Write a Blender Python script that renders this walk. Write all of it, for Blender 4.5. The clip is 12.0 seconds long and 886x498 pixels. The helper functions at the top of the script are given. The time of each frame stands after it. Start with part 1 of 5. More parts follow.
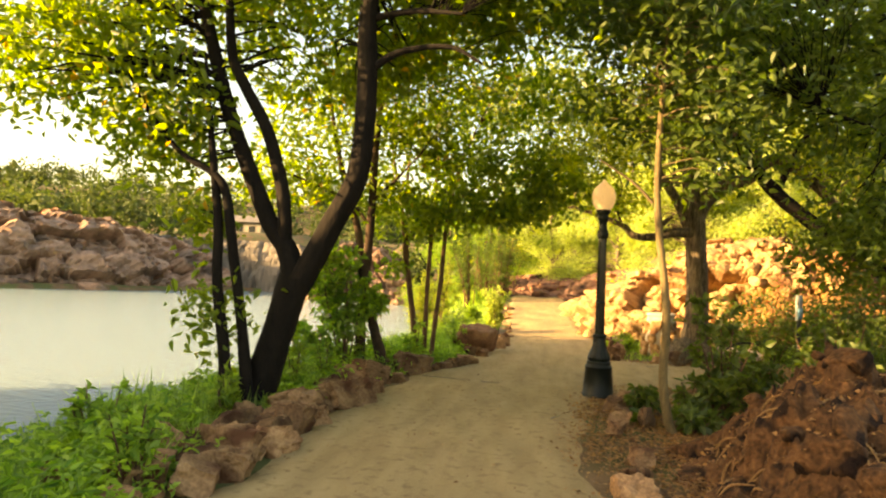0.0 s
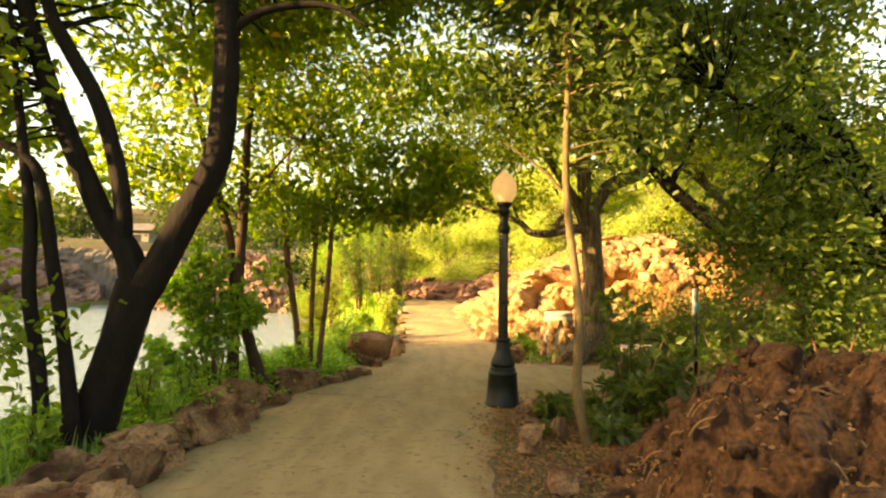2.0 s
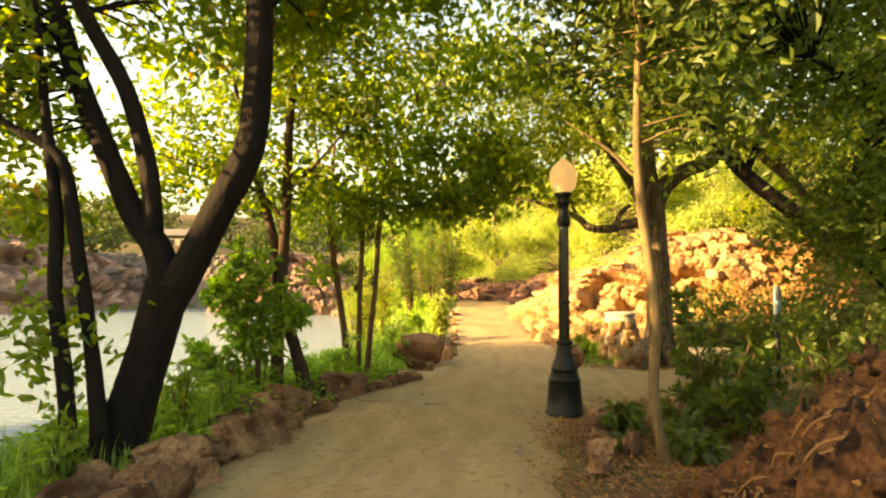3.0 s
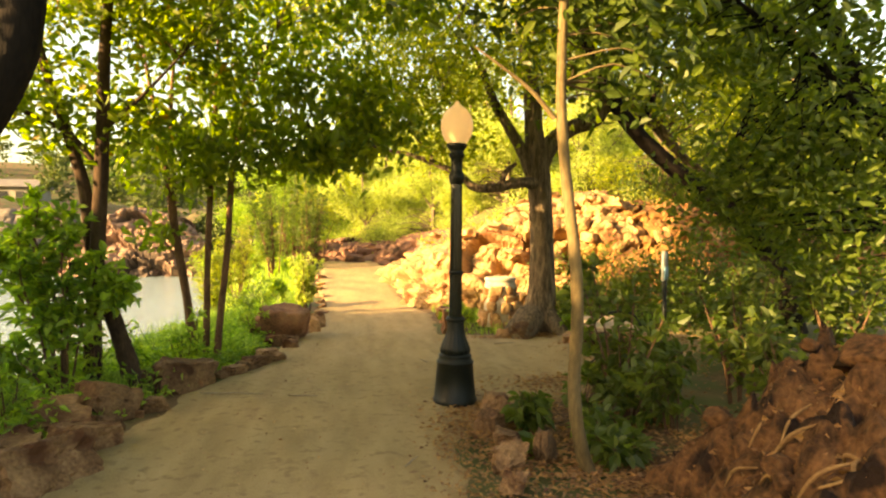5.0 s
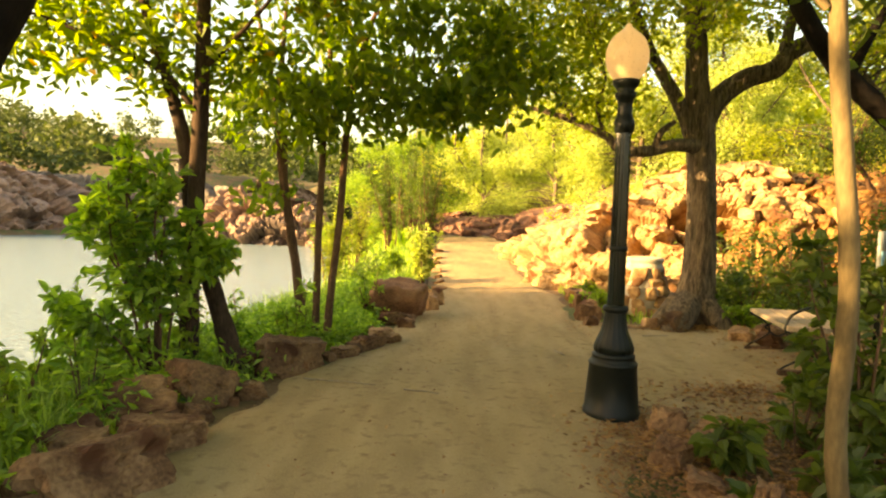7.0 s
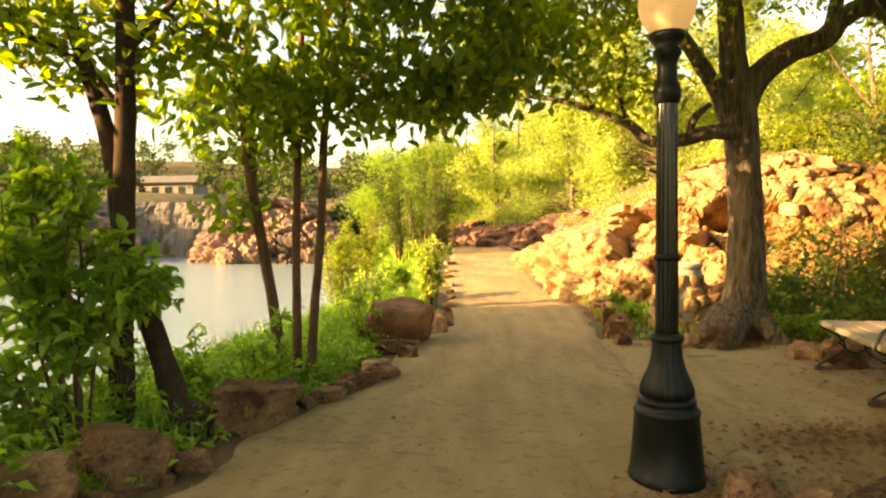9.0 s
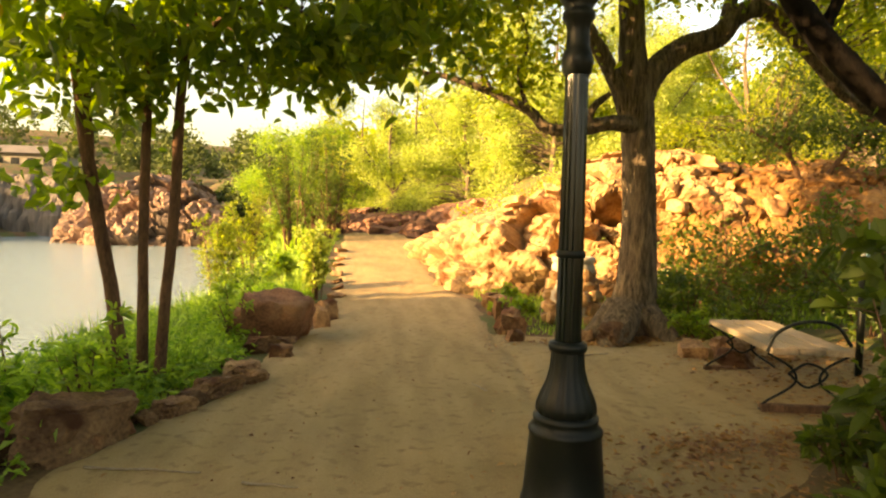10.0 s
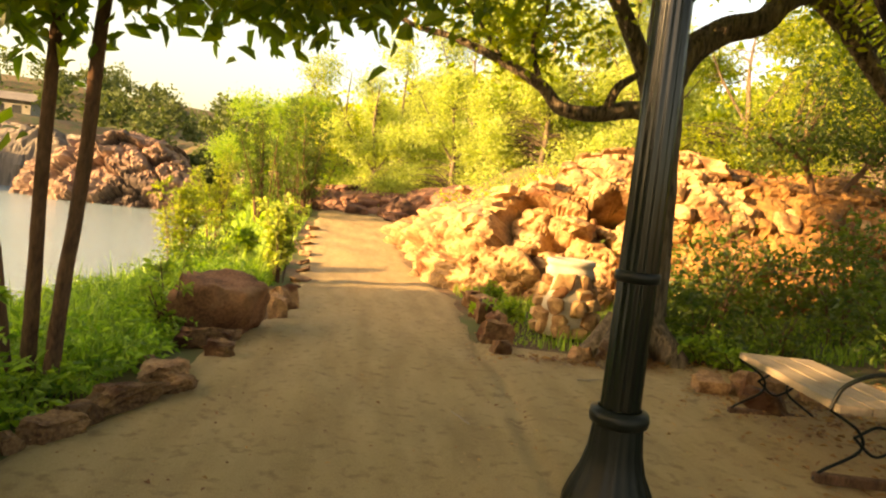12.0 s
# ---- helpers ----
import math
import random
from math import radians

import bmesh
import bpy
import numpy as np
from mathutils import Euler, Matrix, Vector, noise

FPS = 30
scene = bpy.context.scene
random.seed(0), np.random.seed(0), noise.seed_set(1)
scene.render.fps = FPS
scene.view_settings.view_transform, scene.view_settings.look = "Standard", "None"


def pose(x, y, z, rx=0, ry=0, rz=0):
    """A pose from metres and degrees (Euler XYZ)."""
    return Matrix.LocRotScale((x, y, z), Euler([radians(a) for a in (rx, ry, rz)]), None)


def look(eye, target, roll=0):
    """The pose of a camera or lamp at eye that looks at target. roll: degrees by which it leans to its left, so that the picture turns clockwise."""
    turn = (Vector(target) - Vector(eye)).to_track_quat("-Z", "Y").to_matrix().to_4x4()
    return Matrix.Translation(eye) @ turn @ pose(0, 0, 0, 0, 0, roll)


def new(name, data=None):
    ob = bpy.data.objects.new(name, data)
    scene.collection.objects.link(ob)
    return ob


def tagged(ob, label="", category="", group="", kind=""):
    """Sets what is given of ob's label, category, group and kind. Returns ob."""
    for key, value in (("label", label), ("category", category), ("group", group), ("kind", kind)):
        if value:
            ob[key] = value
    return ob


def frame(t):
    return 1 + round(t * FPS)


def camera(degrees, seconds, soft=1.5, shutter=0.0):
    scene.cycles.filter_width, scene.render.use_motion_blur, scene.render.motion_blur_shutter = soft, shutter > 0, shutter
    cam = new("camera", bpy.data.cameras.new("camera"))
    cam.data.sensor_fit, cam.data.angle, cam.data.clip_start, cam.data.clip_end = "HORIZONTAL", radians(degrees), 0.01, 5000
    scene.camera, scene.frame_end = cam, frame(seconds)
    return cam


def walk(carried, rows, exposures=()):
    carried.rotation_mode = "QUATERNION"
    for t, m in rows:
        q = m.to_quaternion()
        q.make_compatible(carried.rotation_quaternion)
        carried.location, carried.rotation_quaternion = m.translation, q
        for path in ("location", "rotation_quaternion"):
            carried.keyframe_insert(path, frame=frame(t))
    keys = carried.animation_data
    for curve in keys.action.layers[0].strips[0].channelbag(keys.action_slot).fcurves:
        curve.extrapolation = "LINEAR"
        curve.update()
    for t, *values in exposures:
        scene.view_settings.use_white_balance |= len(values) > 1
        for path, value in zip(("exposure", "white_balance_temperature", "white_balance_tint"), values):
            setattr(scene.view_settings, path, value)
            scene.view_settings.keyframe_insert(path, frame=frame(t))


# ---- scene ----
cam = camera(71.3, 12.0, 2.2)
PATH = [
    (0, (0.002, -0.025, 1.458), (-0.29, 1.951, 1.543), 2.5),
    (0.5, (0.091, 0.148, 1.424), (-0.096, 2.133, 1.584), 0.5),
    (1, (0.148, 0.432, 1.407), (0.095, 2.42, 1.62), -0.9),
    (1.5, (0.01, 0.712, 1.404), (-0.101, 2.7, 1.589), -2.3),
    (2, (-0.055, 0.906, 1.422), (0.0, 2.902, 1.532), 0.8),
    (2.5, (-0.051, 1.199, 1.403), (-0.061, 3.194, 1.543), 0.5),
    (3, (-0.08, 1.48, 1.388), (-0.188, 3.474, 1.501), 0.3),
    (3.5, (-0.169, 1.749, 1.412), (-0.078, 3.746, 1.472), 2.7),
    (3.7, (-0.151, 1.83, 1.406), (0.036, 3.821, 1.44), 2.5),
    (5.3, (-0.191, 2.903, 1.479), (0.134, 4.877, 1.444), 0.5),
    (5.5, (-0.183, 3.04, 1.452), (0.073, 5.023, 1.402), -0.2),
    (6, (-0.21, 3.346, 1.429), (-0.237, 5.345, 1.385), -1.1),
    (6.5, (-0.335, 3.646, 1.411), (-0.371, 5.644, 1.326), 1.5),
    (7, (-0.317, 3.946, 1.376), (-0.355, 5.943, 1.275), 1.9),
    (7.5, (-0.265, 4.219, 1.387), (-0.449, 6.21, 1.329), 0.1),
    (7.7, (-0.294, 4.335, 1.374), (-0.45, 6.328, 1.317), -0.7),
    (9.3, (-0.157, 5.297, 1.362), (-0.248, 7.293, 1.292), -0.5),
    (9.5, (-0.145, 5.441, 1.369), (-0.268, 7.436, 1.294), -0.8),
    (10, (-0.068, 5.72, 1.355), (0.173, 7.703, 1.251), 1.3),
    (10.5, (0.023, 6.01, 1.356), (0.18, 8.0, 1.233), 1.3),
    (11, (-0.018, 6.259, 1.342), (-0.068, 8.255, 1.225), 2.5),
    (11.5, (-0.049, 6.529, 1.361), (0.113, 8.519, 1.241), 8.7),
    (12, (-0.014, 6.816, 1.35), (0.308, 8.785, 1.205), 6.3),
]
walk(cam, [(t, look(eye, target, roll)) for t, eye, target, roll in PATH], [(0, 2.55, 9900, 14), (6.5, 2.57, 9900, 14), (12, 2.24, 9900, 20)])

# ---- light ----
SUN_AZ, SUN_EL = 250.0, 13.5          # degrees, clockwise from +y
world = bpy.data.worlds.new("world")
scene.world = world
world.use_nodes = True
wn = world.node_tree.nodes
sky = wn.new("ShaderNodeTexSky")
sky.sky_type, sky.sun_disc = "NISHITA", False
sky.sun_elevation, sky.sun_rotation = radians(SUN_EL), radians(SUN_AZ)
sky.dust_density, sky.air_density = 3.0, 1.2
wn["Background"].inputs["Strength"].default_value = 0.115
world.node_tree.links.new(sky.outputs["Color"], wn["Background"].inputs["Color"])
sun = new("sun", bpy.data.lights.new("sun", "SUN"))
sun.data.energy, sun.data.angle, sun.data.color = 5.0, radians(0.6), (1.0, 0.74, 0.42)
sun_dir = Vector((math.sin(radians(SUN_AZ)) * math.cos(radians(SUN_EL)), math.cos(radians(SUN_AZ)) * math.cos(radians(SUN_EL)), math.sin(radians(SUN_EL))))
sun.matrix_world = look(sun_dir * 100, (0, 0, 0))


# ---- materials ----
def material(name, dark, light, scale=4.0, rough=0.85, bump=0.3, fine=40.0, spread=0.0, extra=None, stretch=(1, 1, 1), metal=0.0, distance=0.02):
    """Two-scale noise between two colours, an optional third colour in patches, and relief."""
    m = bpy.data.materials.new(name)
    m.use_nodes = True
    n, l = m.node_tree.nodes, m.node_tree.links
    b = n["Principled BSDF"]
    b.inputs["Roughness"].default_value, b.inputs["Metallic"].default_value = rough, metal
    b.inputs["Specular IOR Level"].default_value = 0.2 if rough > 0.8 else 0.5
    co = n.new("ShaderNodeTexCoord")
    mp = n.new("ShaderNodeMapping")
    mp.inputs["Scale"].default_value = stretch
    where = co.outputs["Object"]
    if spread:
        own, shift = n.new("ShaderNodeObjectInfo"), n.new("ShaderNodeVectorMath")
        shift.operation = "MULTIPLY_ADD"
        l.new(own.outputs["Location"], shift.inputs[0])
        shift.inputs[1].default_value = (3.7, 2.9, 5.3)
        l.new(where, shift.inputs[2])
        where = shift.outputs["Vector"]
    l.new(where, mp.inputs["Vector"])
    big, small = n.new("ShaderNodeTexNoise"), n.new("ShaderNodeTexNoise")
    for node, s, d in ((big, scale, 6), (small, fine, 5)):
        node.inputs["Scale"].default_value, node.inputs["Detail"].default_value = s, d
        l.new(mp.outputs["Vector"], node.inputs["Vector"])
    ramp = n.new("ShaderNodeValToRGB")
    ramp.color_ramp.elements[0].position, ramp.color_ramp.elements[1].position = 0.33, 0.68
    ramp.color_ramp.elements[0].color, ramp.color_ramp.elements[1].color = (*dark, 1), (*light, 1)
    mixf = n.new("ShaderNodeMath")
    mixf.operation = "MULTIPLY_ADD"
    mixf.inputs[1].default_value = 0.45
    l.new(small.outputs["Fac"], mixf.inputs[0])
    off = n.new("ShaderNodeMath")
    off.operation = "MULTIPLY_ADD"
    off.inputs[1].default_value, off.inputs[2].default_value = 0.55, 0.0
    l.new(big.outputs["Fac"], off.inputs[0])
    l.new(off.outputs[0], mixf.inputs[2])
    l.new(mixf.outputs[0], ramp.inputs["Fac"])
    colour = ramp.outputs["Color"]
    if extra:
        col3, s3, lo, hi = extra
        p = n.new("ShaderNodeTexNoise")
        p.inputs["Scale"].default_value, p.inputs["Detail"].default_value = s3, 7
        l.new(where, p.inputs["Vector"])
        r = n.new("ShaderNodeMapRange")
        r.inputs["From Min"].default_value, r.inputs["From Max"].default_value = lo, hi
        l.new(p.outputs["Fac"], r.inputs["Value"])
        mx = n.new("ShaderNodeMix")
        mx.data_type = "RGBA"
        l.new(r.outputs["Result"], mx.inputs["Factor"])
        l.new(colour, mx.inputs["A"])
        mx.inputs["B"].default_value = (*col3, 1)
        colour = mx.outputs["Result"]
    if spread:
        oi = n.new("ShaderNodeObjectInfo")
        mr = n.new("ShaderNodeMapRange")
        mr.inputs["To Min"].default_value, mr.inputs["To Max"].default_value = 1 - spread, 1 + spread
        l.new(oi.outputs["Random"], mr.inputs["Value"])
        hs = n.new("ShaderNodeHueSaturation")
        l.new(mr.outputs["Result"], hs.inputs["Value"])
        l.new(colour, hs.inputs["Color"])
        colour = hs.outputs["Color"]
    l.new(colour, b.inputs["Base Color"])
    if bump:
        bp = n.new("ShaderNodeBump")
        bp.inputs["Strength"].default_value, bp.inputs["Distance"].default_value = bump, distance
        l.new(mixf.outputs[0], bp.inputs["Height"])
        l.new(bp.outputs["Normal"], b.inputs["Normal"])
    return m


def leaf_material(name, dark, light, through_part=0.45, dry=None, gloss=0.5):
    """Leaves: colour varies from leaf to leaf, and light passes through them."""
    m = bpy.data.materials.new(name)
    m.use_nodes = True
    n, l = m.node_tree.nodes, m.node_tree.links
    b, out = n["Principled BSDF"], n["Material Output"]
    b.inputs["Roughness"].default_value = gloss
    g = n.new("ShaderNodeNewGeometry")
    ramp = n.new("ShaderNodeValToRGB")
    ramp.color_ramp.elements[0].color, ramp.color_ramp.elements[1].color = (*dark, 1), (*light, 1)
    if dry:
        ramp.color_ramp.elements[1].position = 0.97
        e = ramp.color_ramp.elements.new(0.99)
        e.color = (*dry, 1)
    l.new(g.outputs["Random Per Island"], ramp.inputs["Fac"])
    l.new(ramp.outputs["Color"], b.inputs["Base Color"])
    t = n.new("ShaderNodeBsdfTranslucent")
    warm = n.new("ShaderNodeMix")
    warm.data_type, warm.blend_type = "RGBA", "MULTIPLY"
    warm.inputs["Factor"].default_value = 1.0
    warm.inputs["B"].default_value = (2.1, 2.2, 0.72, 1)
    l.new(ramp.outputs["Color"], warm.inputs["A"])
    l.new(warm.outputs["Result"], t.inputs["Color"])
    mix = n.new("ShaderNodeMixShader")
    mix.inputs["Fac"].default_value = through_part
    l.new(b.outputs["BSDF"], mix.inputs[1])
    l.new(t.outputs["BSDF"], mix.inputs[2])
    l.new(mix.outputs["Shader"], out.inputs["Surface"])
    return m


M_PATH = material("packed_sand", (0.25, 0.178, 0.086), (0.425, 0.315, 0.166), 2.4, 0.95, 0.9, 120, extra=((0.22, 0.152, 0.076), 11.0, 0.54, 0.74), stretch=(2.0, 0.45, 1), distance=0.02)
M_SOIL = material("bank_soil", (0.09, 0.055, 0.03), (0.22, 0.14, 0.075), 1.7, 0.95, 0.6, 30, extra=((0.085, 0.10, 0.035), 0.8, 0.43, 0.58), distance=0.03)
M_ROCK = material("red_granite", (0.08, 0.037, 0.02), (0.36, 0.215, 0.11), 4.6, 0.9, 1.0, 42, 0.5, extra=((0.085, 0.036, 0.018), 2.6, 0.52, 0.62), distance=0.02)
M_BOULDER = material("dark_red_granite", (0.07, 0.03, 0.016), (0.31, 0.155, 0.08), 4.0, 0.88, 0.8, 42, 0.0, extra=((0.20, 0.13, 0.075), 2.4, 0.56, 0.72), distance=0.02)
M_CRAG = material("pink_granite", (0.22, 0.115, 0.053), (0.61, 0.405, 0.205), 2.3, 0.9, 1.0, 20, 0.25, extra=((0.15, 0.066, 0.03), 1.5, 0.5, 0.66), distance=0.05)
M_EARTH = material("orange_earth", (0.12, 0.055, 0.02), (0.34, 0.18, 0.066), 2.2, 0.95, 1.0, 16, extra=((0.09, 0.045, 0.02), 1.6, 0.52, 0.64), distance=0.05)
M_FARROCK = material("quarry_granite", (0.19, 0.12, 0.09), (0.46, 0.30, 0.22), 0.5, 0.95, 1.0, 2.2, 0.35, extra=((0.12, 0.09, 0.075), 0.3, 0.5, 0.64), distance=0.4)
M_CLIFF = material("cut_quarry_face", (0.09, 0.08, 0.07), (0.24, 0.21, 0.18), 0.3, 0.9, 0.7, 2.0, 0.15, stretch=(1, 1, 0.25), distance=0.3)
M_MOUND = material("crumbly_red_rock", (0.021, 0.010, 0.005), (0.19, 0.09, 0.038), 7.0, 0.95, 1.0, 30, extra=((0.018, 0.009, 0.006), 4.0, 0.54, 0.62), distance=0.06)
# near-black: the shade on the backlit trunks is put into the bark colour
M_BARK = material("shaded_dark_bark", (0.0035, 0.003, 0.0025), (0.015, 0.011, 0.008), 9, 0.95, 1.0, 50, stretch=(1, 1, 0.3), distance=0.02)
M_BARK2 = material("brown_bark", (0.045, 0.026, 0.017), (0.19, 0.108, 0.066), 10, 0.95, 0.8, 60, stretch=(1, 1, 0.3), distance=0.01)
M_BARK4 = material("dark_brown_bark", (0.018, 0.012, 0.009), (0.085, 0.055, 0.036), 10, 0.95, 0.8, 60, stretch=(1, 1, 0.3), distance=0.01)
M_BARK3 = material("grey_ridged_bark", (0.014, 0.011, 0.008), (0.25, 0.19, 0.127), 20, 0.95, 1.0, 60, stretch=(1, 1, 0.14), distance=0.09)
M_SAPLING = material("smooth_olive_bark", (0.06, 0.043, 0.02), (0.19, 0.14, 0.068), 7, 0.9, 0.5, 50, stretch=(1, 1, 0.3), distance=0.006)
M_ROOT = material("dry_root", (0.16, 0.085, 0.035), (0.34, 0.20, 0.09), 12, 0.95, 0.4, 60)
M_IRON = material("dark_green_iron_paint", (0.004, 0.006, 0.005), (0.010, 0.013, 0.010), 6, 0.4, 0.04, 60, distance=0.003)
M_IRON.node_tree.nodes["Principled BSDF"].inputs["Specular IOR Level"].default_value = 0.2
M_IRONGLOSS = material("glossy_iron_paint", (0.004, 0.006, 0.005), (0.010, 0.013, 0.010), 6, 0.2, 0.04, 60, distance=0.003)
M_STONE = material("pale_slab", (0.30, 0.27, 0.21), (0.46, 0.42, 0.34), 5, 0.85, 0.4, 60, distance=0.01)
M_WOOD = material("weathered_planks", (0.17, 0.13, 0.085), (0.33, 0.265, 0.185), 4, 0.8, 0.4, 40, 0.15, stretch=(6, 1, 6), distance=0.006)
M_SIGN = material("sign_white", (0.12, 0.14, 0.145), (0.2, 0.23, 0.235), 6, 0.4, 0.05, 40)
M_BLUE = material("sign_blue", (0.10, 0.25, 0.36), (0.16, 0.34, 0.45), 6, 0.4, 0.05, 40)
M_WALL = material("render_wall", (0.2, 0.19, 0.16), (0.28, 0.265, 0.225), 0.6, 0.9, 0.1, 8)
M_ROOF = material("roof_sheet", (0.10, 0.09, 0.08), (0.17, 0.155, 0.14), 0.6, 0.8, 0.1, 8)
M_GLASSDARK = material("window_glass", (0.02, 0.025, 0.03), (0.04, 0.045, 0.05), 0.6, 0.1, 0.0, 8)
L_BIG = leaf_material("elm_leaf", (0.07, 0.12, 0.015), (0.195, 0.245, 0.03), 0.6, (0.34, 0.20, 0.03))
# greens lowered to stand in for shade over the undergrowth
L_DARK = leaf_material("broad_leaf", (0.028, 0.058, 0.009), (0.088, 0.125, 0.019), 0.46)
L_TRI = leaf_material("drooping_leaf", (0.05, 0.1, 0.015), (0.19, 0.25, 0.036), 0.56)
L_UNDER = leaf_material("undergrowth_leaf", (0.03, 0.06, 0.01), (0.105, 0.145, 0.025), 0.46)
L_OAK = leaf_material("oak_leaf", (0.09, 0.135, 0.018), (0.29, 0.32, 0.045), 0.6)
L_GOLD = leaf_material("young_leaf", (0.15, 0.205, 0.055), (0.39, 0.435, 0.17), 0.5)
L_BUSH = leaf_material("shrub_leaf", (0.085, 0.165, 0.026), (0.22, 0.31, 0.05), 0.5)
L_GRASS = leaf_material("grass_blade", (0.07, 0.15, 0.026), (0.29, 0.40, 0.10), 0.5)
L_BUSH2 = leaf_material("willow_leaf", (0.035, 0.075, 0.014), (0.10, 0.155, 0.025), 0.42)
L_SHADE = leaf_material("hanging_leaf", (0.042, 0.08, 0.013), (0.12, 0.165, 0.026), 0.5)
M_BEND = material("dusky_red_rock", (0.10, 0.05, 0.036), (0.30, 0.165, 0.115), 1.2, 0.95, 1.0, 9, extra=((0.06, 0.035, 0.025), 0.9, 0.52, 0.64), distance=0.08)
L_WEED = leaf_material("nettle_leaf", (0.068, 0.16, 0.026), (0.27, 0.4, 0.078), 0.52)
L_BANK = leaf_material("bank_shrub_leaf", (0.085, 0.135, 0.022), (0.25, 0.28, 0.05), 0.5)
L_STRAW = leaf_material("straw_blade", (0.20, 0.13, 0.05), (0.42, 0.30, 0.12), 0.4)
L_FAR = leaf_material("woodland_leaf", (0.035, 0.058, 0.016), (0.075, 0.10, 0.028), 0.2, None, 0.9)
L_DRY = leaf_material("dry_leaf", (0.12, 0.05, 0.02), (0.34, 0.18, 0.07), 0.2)

M_WATER = bpy.data.materials.new("quarry_water")
M_WATER.use_nodes = True
_n, _l = M_WATER.node_tree.nodes, M_WATER.node_tree.links
_b = _n["Principled BSDF"]
_b.inputs["Base Color"].default_value, _b.inputs["Roughness"].default_value = (0.215, 0.295, 0.315, 1), 0.16
_b.inputs["IOR"].default_value = 1.26
_c, _m = _n.new("ShaderNodeTexCoord"), _n.new("ShaderNodeMapping")
_m.inputs["Scale"].default_value = (1.0, 2.2, 1.0)
_t = _n.new("ShaderNodeTexNoise")
_t.inputs["Scale"].default_value, _t.inputs["Detail"].default_value = 3.4, 5
_p = _n.new("ShaderNodeBump")
_p.inputs["Strength"].default_value, _p.inputs["Distance"].default_value = 0.5, 0.12
_l.new(_c.outputs["Object"], _m.inputs["Vector"])
_l.new(_m.outputs["Vector"], _t.inputs["Vector"])
_l.new(_t.outputs["Fac"], _p.inputs["Height"])
_l.new(_p.outputs["Normal"], _b.inputs["Normal"])

M_GLOBE = bpy.data.materials.new("frosted_globe")
M_GLOBE.use_nodes = True
_n, _l = M_GLOBE.node_tree.nodes, M_GLOBE.node_tree.links
_n["Principled BSDF"].inputs["Base Color"].default_value = (0.82, 0.62, 0.35, 1)
_n["Principled BSDF"].inputs["Roughness"].default_value = 0.3
_t = _n.new("ShaderNodeBsdfTranslucent")
_t.inputs["Color"].default_value = (0.95, 0.74, 0.45, 1)
_v = _n.new("ShaderNodeTexNoise")
_v.inputs["Scale"].default_value, _v.inputs["Detail"].default_value = 44.0, 4
_r = _n.new("ShaderNodeValToRGB")
_r.color_ramp.elements[0].position, _r.color_ramp.elements[1].position = 0.31, 0.35
_r.color_ramp.elements[0].color, _r.color_ramp.elements[1].color = (0.28, 0.15, 0.05, 1), (0.82, 0.62, 0.34, 1)
_l.new(_v.outputs["Fac"], _r.inputs["Fac"])
_l.new(_r.outputs["Color"], _n["Principled BSDF"].inputs["Base Color"])
_l.new(_r.outputs["Color"], _t.inputs["Color"])
# faint emission stands in for sunlight in the globe; the lamp is not on
_n["Principled BSDF"].inputs["Emission Color"].default_value = (1.0, 0.76, 0.42, 1)
_n["Principled BSDF"].inputs["Emission Strength"].default_value = 0.10
_x = _n.new("ShaderNodeMixShader")
_l.new(_n["Principled BSDF"].outputs["BSDF"], _x.inputs[1])
_l.new(_t.outputs["BSDF"], _x.inputs[2])
_l.new(_x.outputs["Shader"], _n["Material Output"].inputs["Surface"])


# ---- mesh tools ----
def mesh_object(name, verts, faces, mat, parent=None, label="", smooth=True):
    me = bpy.data.meshes.new(name)
    me.from_pydata([tuple(v) for v in verts] if not isinstance(verts, np.ndarray) else verts.tolist(), [], faces if isinstance(faces, list) else faces.tolist())
    me.materials.append(mat)
    if smooth:
        me.polygons.foreach_set("use_smooth", np.ones(len(me.polygons), dtype=bool))
    me.update()
    ob = new(name, me)
    if parent:
        ob.parent = parent
    if label:
        tagged(ob, label)
    return ob


def part(name, bm, mat, parent, label="", smooth=True):
    me = bpy.data.meshes.new(name)
    bmesh.ops.recalc_face_normals(bm, faces=bm.faces)
    bm.to_mesh(me)
    bm.free()
    me.materials.append(mat)
    if smooth:
        me.polygons.foreach_set("use_smooth", np.ones(len(me.polygons), dtype=bool))
    ob = new(name, me)
    ob.parent = parent
    if label:
        tagged(ob, label)
    return ob


def thing(name, place, label, category, group="", kind=""):
    ob = new(name)
    ob.empty_display_size = 0.1
    ob.location = place
    return tagged(ob, label, category, group, kind)


def spline(pts, per=6):
    """Catmull-Rom through points (x, y, z, radius)."""
    p = np.array(pts, float)
    p = np.vstack([2 * p[0] - p[1], p, 2 * p[-1] - p[-2]])
    out = []
    for i in range(1, len(p) - 2):
        for k in range(per):
            t = k / per
            out.append(0.5 * (2 * p[i] + (p[i + 1] - p[i - 1]) * t + (2 * p[i - 1] - 5 * p[i] + 4 * p[i + 1] - p[i + 2]) * t * t + (3 * p[i] - p[i - 1] - 3 * p[i + 1] + p[i + 2]) * t ** 3))
    out.append(p[-2])
    return np.array(out)


